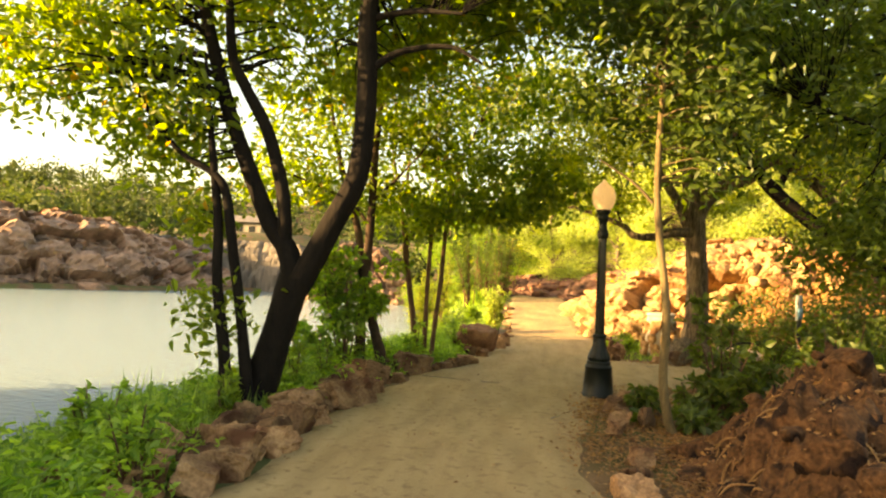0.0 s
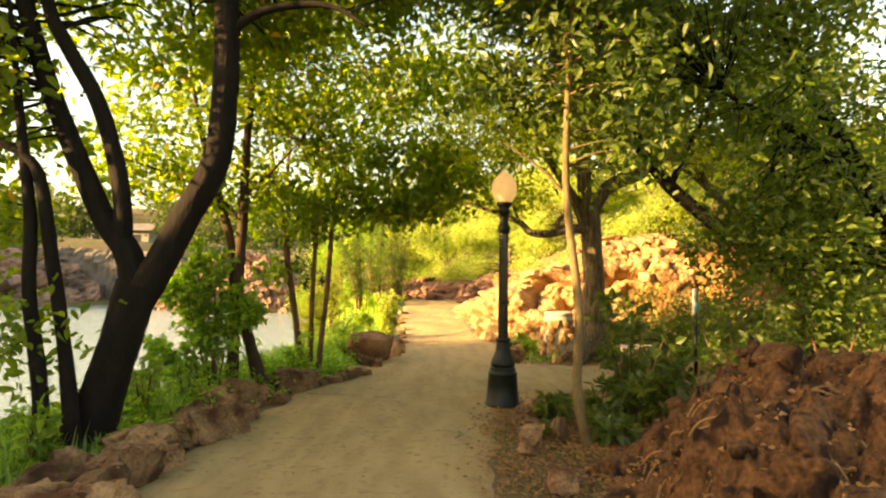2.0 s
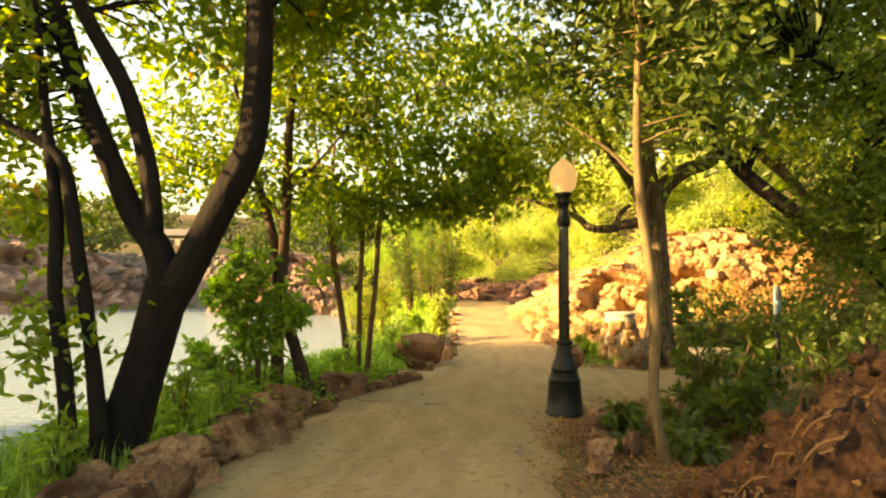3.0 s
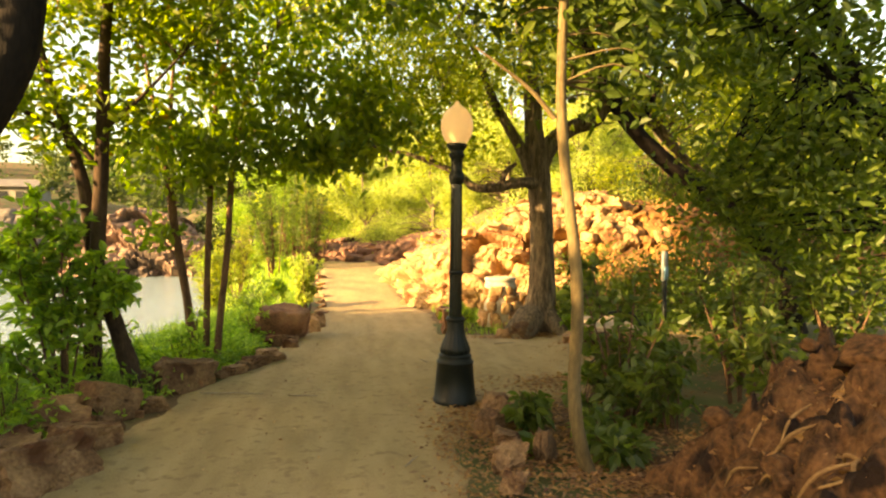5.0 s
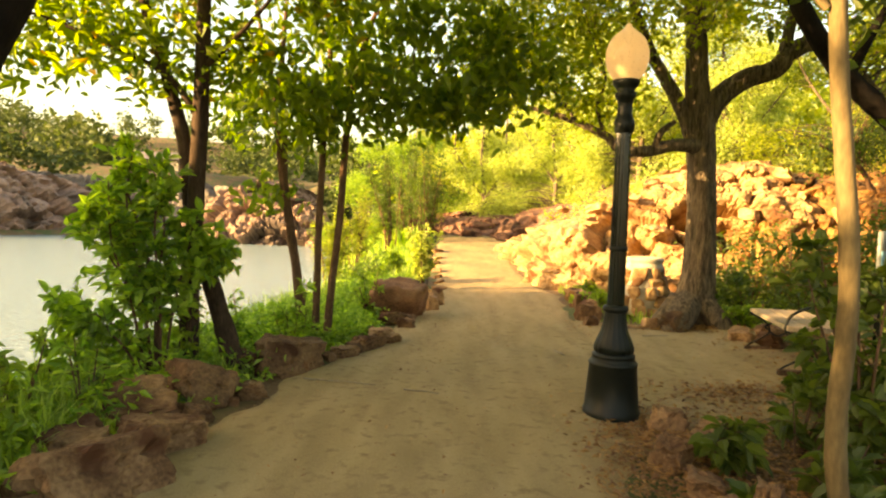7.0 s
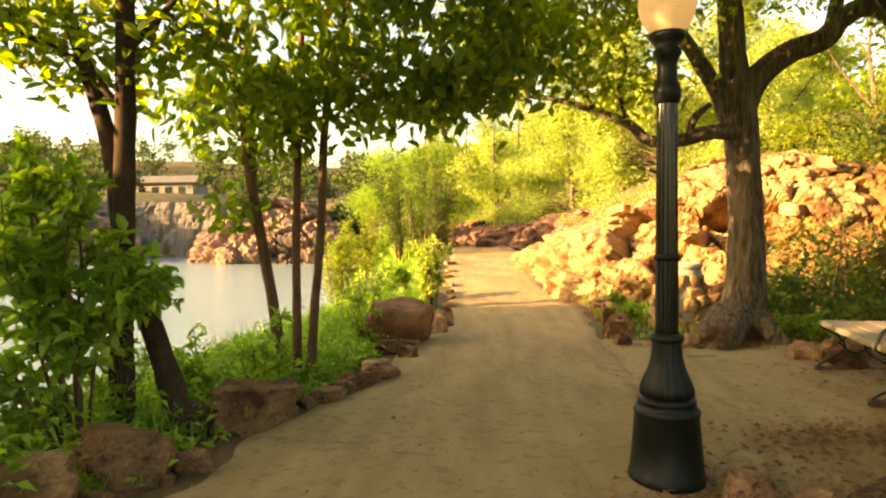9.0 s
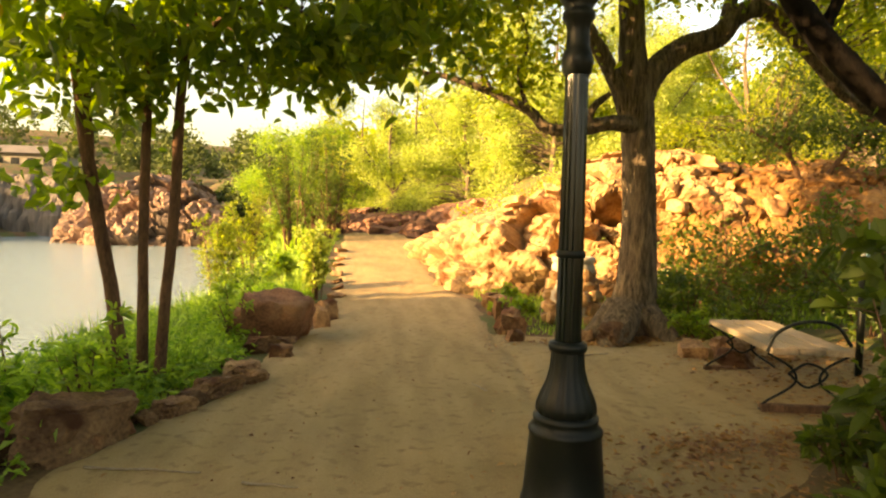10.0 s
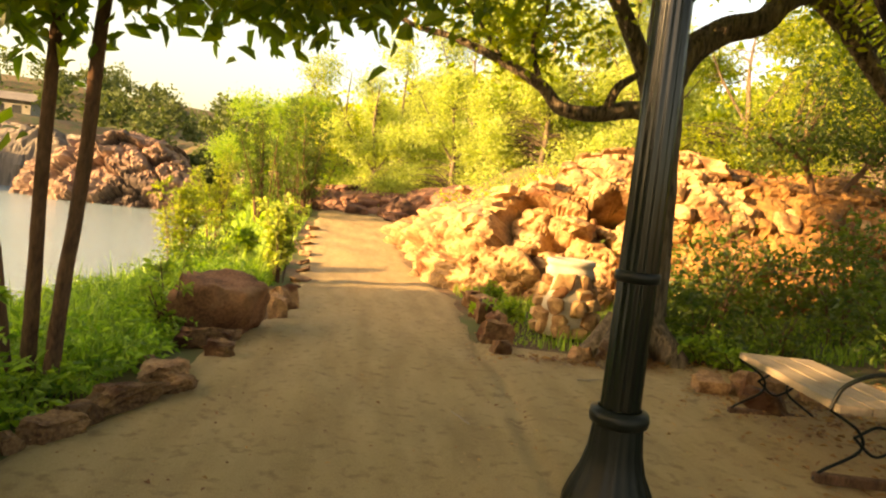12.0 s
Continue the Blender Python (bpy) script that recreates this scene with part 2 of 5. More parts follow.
def tube(path, sides=8, rough=0.0, rng=None, ridged=False):
    """Verts and faces of a tapering tube along path (x, y, z, r)."""
    p = path[:, :3]
    tang = np.gradient(p, axis=0)
    tang /= np.linalg.norm(tang, axis=1)[:, None] + 1e-9
    ref = np.array([1.0, 0.13, 0.07])
    u = np.cross(tang, ref)
    u /= np.linalg.norm(u, axis=1)[:, None] + 1e-9
    v = np.cross(tang, u)
    a = np.linspace(0, 2 * np.pi, sides, endpoint=False)
    r = np.maximum(path[:, 3], 0.001)[:, None] * np.ones((1, sides))
    if rough and rng is not None:
        r = r * (1 + rough * rng.standard_normal((len(p), sides)))
    if ridged:
        for i_ in range(len(p)):
            for j_ in range(sides):
                q_ = Vector((math.cos(a[j_]) * 3.4, math.sin(a[j_]) * 3.4, p[i_, 2] * 1.6))
                r[i_, j_] *= 1 + 0.075 * (abs(noise.noise(q_)) * 2 - 0.4) + 0.05 * noise.noise(q_ * 0.4) + 0.05 * (0.5 - abs(noise.noise(q_ * 2.3)) * 2)
    ring = p[:, None] + r[:, :, None] * (np.cos(a)[None, :, None] * u[:, None] + np.sin(a)[None, :, None] * v[:, None])
    n = len(p)
    idx = np.arange(n * sides).reshape(n, sides)
    f = np.stack([idx[:-1], np.roll(idx[:-1], -1, 1), np.roll(idx[1:], -1, 1), idx[1:]], -1).reshape(-1, 4)
    return ring.reshape(-1, 3), f


def joined(chunks):
    vs, fs, k = [], [], 0
    for v, f in chunks:
        vs.append(v)
        fs.append(f + k)
        k += len(v)
    return np.vstack(vs), np.vstack(fs)


def leaves(centres, size, rng, droop=0.35, slim=0.5, fold=0.18, flat=0.0, ovate=False):
    """A folded leaf at each centre: two triangles, or an ovate one of two quads."""
    n = len(centres)
    d = rng.standard_normal((n, 3))
    d[:, 2] = d[:, 2] * (1 - flat) * 0.7 - droop
    d /= np.linalg.norm(d, axis=1)[:, None]
    q = rng.standard_normal((n, 3))
    q[:, 2] *= 0.5
    s = np.cross(d, q)
    s /= np.linalg.norm(s, axis=1)[:, None] + 1e-9
    nn = np.cross(s, d)
    L = size * rng.uniform(0.6, 1.3, (n, 1))
    base = centres - d * L * 0.5
    tip = centres + d * L * 0.5 - np.array([0, 0, 0.12]) * L
    i = np.arange(n)[:, None]
    if ovate:
        low = centres - d * L * 0.22 + nn * L * fold * 0.9
        high = centres + d * L * 0.2 + nn * L * fold * 0.7
        v = np.stack([base, low - s * L * slim * 0.46, high - s * L * slim * 0.36, tip, high + s * L * slim * 0.36, low + s * L * slim * 0.46], 1).reshape(-1, 3)
        f = np.concatenate([i * 6 + np.array([[0, 1, 2, 3]]), i * 6 + np.array([[0, 3, 4, 5]])], 0)
        return v, f
    mid = centres - d * L * 0.05 + nn * L * fold
    v = np.stack([base, mid - s * L * slim * 0.5, tip, mid + s * L * slim * 0.5], 1).reshape(-1, 3)
    f = np.concatenate([i * 4 + np.array([[0, 1, 2]]), i * 4 + np.array([[0, 2, 3]])], 0)
    return v, f


def fill(blobs, spacing, rng):
    """Cluster centres spread in ellipsoids (x, y, z, rx, ry, rz, count), thinner inside."""
    out = []
    for x, y, z, rx, ry, rz, n in blobs:
        d = rng.standard_normal((n, 3))
        d /= np.linalg.norm(d, axis=1)[:, None]
        r = rng.uniform(0.1, 1.0, (n, 1)) ** 0.55
        out.append(np.array([x, y, z]) + d * r * np.array([rx, ry, rz]))
    return np.vstack(out)


def tree(name, label, base, stems, blobs, mat, leaf_mat, leaf=0.08, per=26, clump=0.22, seed=1, sides=10, twig=0.006, droop=0.35, slim=0.5, category="tree", group="", reach=2.6, twigs=True, ridged=False):
    """Stems are named lists of (x, y, z, r); crown blobs are filled with clusters of leaves, each on a twig from the nearest stem."""
    rng = np.random.default_rng(seed)
    root = thing(name, base, label, category, group)
    off = np.array(base)
    nodes = []
    for sname, pts in stems:
        sp = spline(pts)
        nodes.append(sp)
        if ridged:
            sp = spline(pts, 16)
        v, f = tube(sp, sides, 0.008 if ridged else 0.035, rng, ridged)
        mesh_object(sname, v - off, f, mat, root)
    nodes = np.vstack(nodes)
    cl = fill(blobs, clump, rng)
    if twigs:
        chunks = []
        for c in cl[::2]:
            dist = np.linalg.norm(nodes[:, :3] - c, axis=1) + 0.35 * np.maximum(0, nodes[:, 2] - c[2])
            k = int(np.argmin(dist))
            if dist[k] > reach:
                continue
            a, r0 = nodes[k, :3], min(0.35 * nodes[k, 3], twig * (1 + 1.2 * dist[k]))
            mid = (a + c) / 2 + rng.normal(0, 0.08, 3) * dist[k] + np.array([0, 0, 0.10 * dist[k]])
            chunks.append(tube(spline([(*a, r0), (*mid, r0 * 0.7), (*c, 0.002)], 3), 4))
        if chunks:
            v, f = joined(chunks)
            tagged(mesh_object("twig", v - off, f, mat, root), kind="stuff")
    pos = np.repeat(cl, per, 0) + rng.normal(0, clump, (len(cl) * per, 3)) * np.array([1, 1, 0.7])
    v, f = leaves(pos, leaf, rng, droop, slim, ovate=base[1] < 15)
    mesh_object("crown", v - off, f, leaf_mat, root, smooth=False)
    return root


_bm = bmesh.new()
ICO = {}
for _d in (2, 3, 4):
    _bm.clear()
    bmesh.ops.create_icosphere(_bm, subdivisions=_d, radius=1.0)
    _bm.verts.ensure_lookup_table()
    ICO[_d] = (np.array([v.co[:] for v in _bm.verts]), [[v.index for v in f.verts] for f in _bm.faces])
_bm.free()


def facet(centre, p):
    """The step and tilt of one fractured block."""
    h1 = (math.sin(centre.x * 12.9 + centre.y * 78.2 + centre.z * 37.7) * 43758.5) % 1.0
    h2 = (math.sin(centre.x * 39.3 + centre.y * 11.1 + centre.z * 83.2) * 24634.6) % 1.0 - 0.5
    h3 = (math.sin(centre.x * 73.1 + centre.y * 52.2 + centre.z * 9.7) * 35741.3) % 1.0 - 0.5
    d = p - centre
    return h1 + 1.3 * (h2 * d.x + h3 * d.y) + 0.9 * (h1 - 0.7) * d.z


def rock_shape(size, rng, detail=3, cuts=9, rough=0.05, deep=0.62, square=0.48, skew=0.22, broken=0.0):
    """A boulder: a ball cut by random planes, roughened."""
    v = ICO[detail][0].copy()
    n = rng.standard_normal((cuts, 3))
    n /= np.linalg.norm(n, axis=1)[:, None]
    block = rng.standard_normal((3, 3)) * skew + np.eye(3)
    block /= np.linalg.norm(block, axis=0)
    faces = [(n[k], rng.uniform(deep, 0.88)) for k in range(cuts)] + [(block[:, j] * sgn, rng.uniform(square, square + 0.18)) for j in range(3) for sgn in (-1, 1)]
    for q, d in faces * 2:
        v -= np.maximum(0, v @ q - d)[:, None] * q * 0.97
    s = rng.uniform(0, 100)
    w = np.array([noise.fractal(Vector(p * 1.9) + Vector((s, s, s)), 0.75, 2.1, 5) for p in v])
    v *= (1 + rough * w)[:, None]
    if broken:
        for fr, am in ((1.6, broken), (4.0, broken * 0.3)):
            for j, p in enumerate(v.copy()):
                q = Vector(p) * fr + Vector((s, 0, s)) + noise.noise_vector(Vector(p) * fr) * 0.2
                dist, near = noise.voronoi(q)
                v[j] *= 1 + am * (facet(near[0], q) - 0.5 - 0.9 * math.exp(-(dist[1] - dist[0]) / 0.05))
    return v / (np.abs(v).max(0) + 1e-6) * np.array(size) * 0.5


def rock(name, place, size, seed, mat, label="", turn=0.0, detail=3, parent=None, group="", category="rock", cuts=9, rough=0.05, tilt=0.0, sink=0.25, square=0.48, smooth=False, broken=0.0):
    rng = np.random.default_rng(seed)
    v = rock_shape(size, rng, detail, cuts, rough, 0.62, square, broken=broken)
    R = np.array(Euler((radians(tilt), 0, radians(turn))).to_matrix())
    v = v @ R.T
    ob = mesh_object(name, v, ICO[detail][1], mat, parent, smooth=smooth)
    ob.location = (place[0], place[1], place[2] + size[2] * (0.5 - sink))
    if not parent:
        tagged(ob, label, category, group)
    return ob


def lathe(profile, sides=28, flutes=0, depth=0.0):
    a = np.linspace(0, 2 * np.pi, sides, endpoint=False)
    rows = []
    for r, z in profile:
        rr = r * (1 - depth * (np.cos(a * flutes) > 0.2)) if flutes else r * np.ones(sides)
        rows.append(np.stack([rr * np.cos(a), rr * np.sin(a), z * np.ones(sides)], -1))
    v = np.concatenate(rows)
    idx = np.arange(len(v)).reshape(len(profile), sides)
    f = np.stack([idx[:-1], np.roll(idx[:-1], -1, 1), np.roll(idx[1:], -1, 1), idx[1:]], -1).reshape(-1, 4)
    return v, f


# ---- lie of the land ----
EDGE_L = np.array([(-12, -2.0), (4, -2.0), (5.4, -2.15), (7.6, -2.06), (9.2, -1.74), (10.6, -1.3), (12.7, -1.0), (14.4, -0.72), (19.3, -0.7), (22, -0.9), (40, -1.1)])
EDGE_R = np.array([(-12, 0.55), (6.2, 0.52), (7.4, 0.72), (8.1, 0.98), (9.0, 1.1), (9.8, 1.3), (11.7, 1.45), (13.4, 1.6), (16.2, 1.76), (18.4, 1.62), (20.7, 1.45), (25, 1.5), (28, 2.0), (40, 6)])
SHORE = np.array([(-170, -20), (-110, 20), (-75, 36), (-48, 50), (-37, 64), (-33, 72), (-26, 71), (-23, 58), (-9, 56.5), (0, 56)])
BANK = np.array([(-60, -7.0), (0, -6.6), (9, -6.4), (14, -5.4), (20, -4.6), (30, -5.5), (56, -9.0), (70, -9)])
WATER = -1.5


def xl(y):
    return np.interp(y, EDGE_L[:, 0], EDGE_L[:, 1])


def xr(y):
    return np.interp(y, EDGE_R[:, 0], EDGE_R[:, 1])


def step(a, b, x):
    t = np.clip((x - a) / (b - a), 0, 1)
    return t * t * (3 - 2 * t)


def wave(x, y, s):
    return np.sin(x * 1.7 * s + 1.3 * np.sin(y * 1.1 * s)) * np.cos(y * 1.9 * s + 0.7 * np.sin(x * 2.3 * s))


def height(x, y):
    x, y = np.asarray(x, float), np.asarray(y, float)
    base = -0.01 * np.clip(y, 0, 11) + 0.05 * np.clip(y - 19, 0, 14)
    # right side: gentle rise, then the wooded hill
    right = 0.25 * step(0.5, 5, x - xr(y)) + 2.7 * step(17, 32, y) * step(2.2, 7.5, x) + 1.2 * step(6, 16, x) + 6 * step(18, 70, x) + 5 * step(34, 90, y)
    # left bank drops to the water
    bank = np.interp(y, BANK[:, 0], BANK[:, 1])
    t = np.clip((xl(y) - 0.5 - x) / (xl(y) - 0.5 - bank), 0, 3)
    left = (WATER - base) * np.clip(t, 0, 1) ** 1.2 - 1.5 * step(1.0, 1.6, t)
    z = base + np.where(x > xr(y), right, 0) + np.where(x < xl(y), left, 0) + 5 * step(34, 90, y) * (x <= xr(y)) * (x > bank)
    # land beyond the water
    sy = np.interp(x, SHORE[:, 0], SHORE[:, 1])
    far = 3.4 * step(4, 20, y - sy) + 6.0 * step(20, 60, y - sy) + 17 * step(96, 190, y - sy)
    z = np.where((x < bank) & (y > sy - 1), WATER - 1.5 + 1.5 * step(-1, 0, y - sy) + far, z)
    return z + 0.03 * wave(x, y, 1.0) * (np.abs(x) < 30) + 0.6 * wave(x, y, 0.03) * step(30, 80, np.hypot(x, y))


def grid_mesh(xs, ys, zf):
    X, Y = np.meshgrid(xs, ys)
    v = np.stack([X, Y, zf(X, Y)], -1).reshape(-1, 3)
    i = np.arange(len(v)).reshape(X.shape)
    f = np.stack([i[:-1, :-1], i[:-1, 1:], i[1:, 1:], i[1:, :-1]], -1).reshape(-1, 4)
    return v, f


def axis(lo, hi, near, far, fine, coarse=1.06):
    a = list(np.arange(near, far, fine))
    s = fine
    while a[-1] < hi:
        s *= coarse
        a.append(a[-1] + s)
    b, s = [near], fine
    while b[-1] > lo:
        s *= coarse
        b.append(b[-1] - s)
    return np.array(b[:0:-1] + a)


GX, GY = axis(-900, 900, -7, 7, 0.19), axis(-300, 1200, -4, 32, 0.22)


def path_depth(x, y):
    """How far inside the trodden path a place lies; negative outside."""
    w = 0.05 * np.sin(y * 2.1) + 0.03 * np.sin(y * 5.7 + 1 + x) + 0.015 * np.sin(y * 13 + 3 * x)
    main = np.minimum(x - xl(y), xr(y) - x)
    side = np.minimum(np.minimum(y - (7.8 + 0.7 * np.clip(x - 0.95, 0, 9)), 13.6 - 0.45 * np.clip(x - 1.5, 0, 9) - y), np.minimum(x - 0.4, (y - 7.8 - 0.9 * np.clip(x - 2.6, 0, 9)) * 0.7))
    return np.maximum(main, side) + w


def ground_z(x, y):
    z = height(x, y)
    return z - 0.045 * step(0.2, 0.4, path_depth(x, y)) * (y < 33.5) * (x < 4.8) - 0.012


v, f = grid_mesh(GX, GY, ground_z)
ground = tagged(mesh_object("ground", v, f, M_SOIL), "brown soil bank with grass and leaf litter", "ground", kind="structure")
water = tagged(mesh_object("water", [(-400, -300, WATER), (-2.0, -300, WATER), (-2.0, 140, WATER), (-400, 140, WATER)], [[0, 1, 2, 3]], M_WATER), "pale rippled quarry lake water", "water", kind="structure")


def on_path(x, y):
    return path_depth(x, y) > -0.16


xs, ys = np.arange(-2.4, 5.2, 0.05), np.arange(-5, 34, 0.05)
prng = np.random.default_rng(5)


def path_z(X, Y):
    z = height(X, Y) - 0.034 + 0.046 * step(-0.12, 0.16, path_depth(X, Y))
    dents = 0.006 * wave(X, Y, 2.1) + 0.002 * wave(X + 3, Y, 6.1)
    crease = -0.03 * np.exp(-((X - (1.2 + 0.09 * (Y - 9.3) + 0.05 * np.sin(Y * 2.3))) / 0.06) ** 2) * ((Y > 9) & (Y < 15))
    return z + dents + crease + prng.normal(0, 0.0006, X.shape)


v, f = grid_mesh(xs, ys, path_z)
cx, cy = v[f].mean(1)[:, 0], v[f].mean(1)[:, 1]
f = f[on_path(cx, cy)]
used = np.unique(f)
remap = np.zeros(len(v), int)
remap[used] = np.arange(len(used))
path = tagged(mesh_object("path", v[used], remap[f], M_PATH), "packed sandy footpath with scuffs and pebbles", "path", kind="structure")


def zg(x, y):
    return float(height(x, y))


# ---- street lamp ----
def street_lamp(x, y):
    root = thing("street_lamp", (x, y, zg(x, y)), "dark green cast-iron street lamp with frosted acorn globe", "street lamp")
    v, f = lathe([(0.0, -0.03), (0.215, -0.03), (0.215, 0.045), (0.205, 0.055), (0.178, 0.385), (0.184, 0.395), (0.184, 0.412), (0.170, 0.425), (0.158, 0.45), (0.162, 0.46), (0.162, 0.475), (0.142, 0.49)], 48, 0)
    mesh_object("base", v, f, M_IRON, root)
    v, f = lathe([(0.140, 0.487), (0.152, 0.505), (0.150, 0.535), (0.132, 0.585), (0.105, 0.645), (0.088, 0.71), (0.080, 0.80)], 72, 18, 0.045)
    mesh_object("bell", v, f, M_IRON, root)
    v, f = lathe([(0.074, 0.792), (0.092, 0.80), (0.097, 0.82), (0.092, 0.842), (0.070, 0.85)], 36)
    mesh_object("collar", v, f, M_IRON, root)
    v, f = lathe([(0.065, 0.848), (0.064, 0.90), (0.063, 1.27), (0.060, 1.6), (0.056, 2.15)], 80, 10, 0.07)
    mesh_object("shaft", v, f, M_IRONGLOSS, root)
    v, f = lathe([(0.066, 1.262), (0.072, 1.266), (0.072, 1.294), (0.066, 1.298)], 36)
    mesh_object("collar", v, f, M_IRON, root)
    v, f = lathe([(0.060, 2.145), (0.070, 2.16), (0.078, 2.20), (0.078, 2.225), (0.066, 2.26), (0.056, 2.28), (0.054, 2.36), (0.062, 2.395), (0.078, 2.42), (0.078, 2.445), (0.062, 2.46), (0.080, 2.49), (0.098, 2.515), (0.100, 2.54), (0.08, 2.545)], 36)
    mesh_object("capital", v, f, M_IRON, root)
    v, f = lathe([(0.085, 2.540), (0.115, 2.574), (0.145, 2.631), (0.158, 2.694), (0.156, 2.761), (0.134, 2.828), (0.101, 2.871), (0.060, 2.905), (0.032, 2.929), (0.020, 2.953), (0.000, 2.967)], 36)
    mesh_object("globe", v, f, M_GLOBE, root, "frosted amber-white acorn globe")
    return root


street_lamp(0.925, 8.66)

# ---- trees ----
big = tree("tree", "large tree with shade put into its near-black bark, forking low beside the path", (-2.78, 5.9, -0.2),
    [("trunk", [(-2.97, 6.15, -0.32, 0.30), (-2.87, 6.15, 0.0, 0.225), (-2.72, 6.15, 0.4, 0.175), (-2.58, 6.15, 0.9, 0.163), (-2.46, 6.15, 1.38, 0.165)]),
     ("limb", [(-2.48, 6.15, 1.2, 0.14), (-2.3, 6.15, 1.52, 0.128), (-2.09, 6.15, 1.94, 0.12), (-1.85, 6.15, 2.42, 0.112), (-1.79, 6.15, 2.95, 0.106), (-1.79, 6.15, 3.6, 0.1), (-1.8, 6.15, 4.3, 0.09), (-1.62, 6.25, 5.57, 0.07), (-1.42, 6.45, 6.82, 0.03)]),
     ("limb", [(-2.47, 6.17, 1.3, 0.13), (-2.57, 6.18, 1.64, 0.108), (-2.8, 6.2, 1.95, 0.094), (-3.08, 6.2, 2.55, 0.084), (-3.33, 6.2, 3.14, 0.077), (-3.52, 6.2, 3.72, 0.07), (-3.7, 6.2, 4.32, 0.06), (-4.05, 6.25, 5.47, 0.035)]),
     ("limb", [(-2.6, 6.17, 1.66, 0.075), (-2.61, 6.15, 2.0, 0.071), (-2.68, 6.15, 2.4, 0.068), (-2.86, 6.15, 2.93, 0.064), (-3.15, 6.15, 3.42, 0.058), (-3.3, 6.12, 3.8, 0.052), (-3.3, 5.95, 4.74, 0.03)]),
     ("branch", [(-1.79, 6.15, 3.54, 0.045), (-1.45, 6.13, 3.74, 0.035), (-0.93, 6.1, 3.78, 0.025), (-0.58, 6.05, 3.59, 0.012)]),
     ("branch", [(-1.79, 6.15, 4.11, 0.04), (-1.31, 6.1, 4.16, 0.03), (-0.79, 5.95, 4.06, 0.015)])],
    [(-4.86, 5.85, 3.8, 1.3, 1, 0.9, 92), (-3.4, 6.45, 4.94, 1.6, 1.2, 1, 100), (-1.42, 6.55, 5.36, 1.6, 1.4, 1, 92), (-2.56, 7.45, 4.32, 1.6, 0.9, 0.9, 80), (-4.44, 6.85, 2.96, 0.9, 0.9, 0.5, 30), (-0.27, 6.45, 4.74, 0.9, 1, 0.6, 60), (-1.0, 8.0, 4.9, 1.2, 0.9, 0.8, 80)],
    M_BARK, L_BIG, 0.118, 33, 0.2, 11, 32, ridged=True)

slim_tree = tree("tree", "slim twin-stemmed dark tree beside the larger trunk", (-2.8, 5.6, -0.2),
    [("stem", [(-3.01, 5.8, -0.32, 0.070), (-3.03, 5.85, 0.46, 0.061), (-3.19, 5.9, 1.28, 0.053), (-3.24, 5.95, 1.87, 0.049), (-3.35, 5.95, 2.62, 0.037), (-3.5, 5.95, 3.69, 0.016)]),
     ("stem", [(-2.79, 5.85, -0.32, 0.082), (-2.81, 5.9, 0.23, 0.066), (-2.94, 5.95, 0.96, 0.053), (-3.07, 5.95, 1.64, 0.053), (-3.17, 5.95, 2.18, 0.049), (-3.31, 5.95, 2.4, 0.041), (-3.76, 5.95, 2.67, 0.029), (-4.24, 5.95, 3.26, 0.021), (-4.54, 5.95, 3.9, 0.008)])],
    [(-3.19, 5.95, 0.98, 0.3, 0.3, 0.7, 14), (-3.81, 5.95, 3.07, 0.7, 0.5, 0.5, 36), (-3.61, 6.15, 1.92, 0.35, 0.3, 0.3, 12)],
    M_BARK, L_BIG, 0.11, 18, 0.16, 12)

twin = tree("tree", "slim brown-barked twin-stemmed tree on the bank", (-2.5, 9.15, -0.2),
    [("stem", [(-2.57, 9.15, -0.25, 0.095), (-2.56, 9.15, 0.69, 0.075), (-2.53, 9.15, 1.27, 0.07), (-2.49, 9.15, 2.32, 0.065), (-2.45, 9.15, 3.63, 0.05), (-2.34, 9.2, 4.85, 0.025)]),
     ("stem", [(-2.19, 9.3, -0.25, 0.11), (-2.29, 9.3, 0.25, 0.09), (-2.44, 9.3, 0.72, 0.075), (-2.61, 9.3, 1.27, 0.065), (-2.7, 9.3, 1.97, 0.06), (-2.85, 9.3, 2.5, 0.05), (-3.11, 9.3, 3.33, 0.04), (-3.34, 9.3, 4.45, 0.02)]),
     ("branch", [(-2.51, 9.15, 2.15, 0.03), (-2.79, 9.1, 2.5, 0.025), (-3.44, 9, 2.8, 0.018), (-4.24, 8.9, 3.05, 0.008)]),
     ("branch", [(-2.49, 9.15, 2.55, 0.03), (-2.14, 9.1, 2.85, 0.02), (-1.74, 9, 3.25, 0.01)])],
    [(-3.24, 9.2, 3.35, 1.3, 0.9, 0.8, 66), (-2.34, 9.3, 4.35, 1.3, 1, 0.9, 110), (-1.2, 9.5, 4.7, 1.0, 0.9, 0.8, 50), (-1.74, 9.3, 3.45, 0.7, 0.7, 0.5, 34), (-4.14, 9, 2.75, 0.7, 0.6, 0.35, 22), (-3.0, 9.2, 2.62, 0.8, 0.6, 0.32, 22), (-2.15, 9.4, 2.75, 0.5, 0.5, 0.3, 12)],
    M_BARK4, L_BIG, 0.108, 25, 0.155, 13)

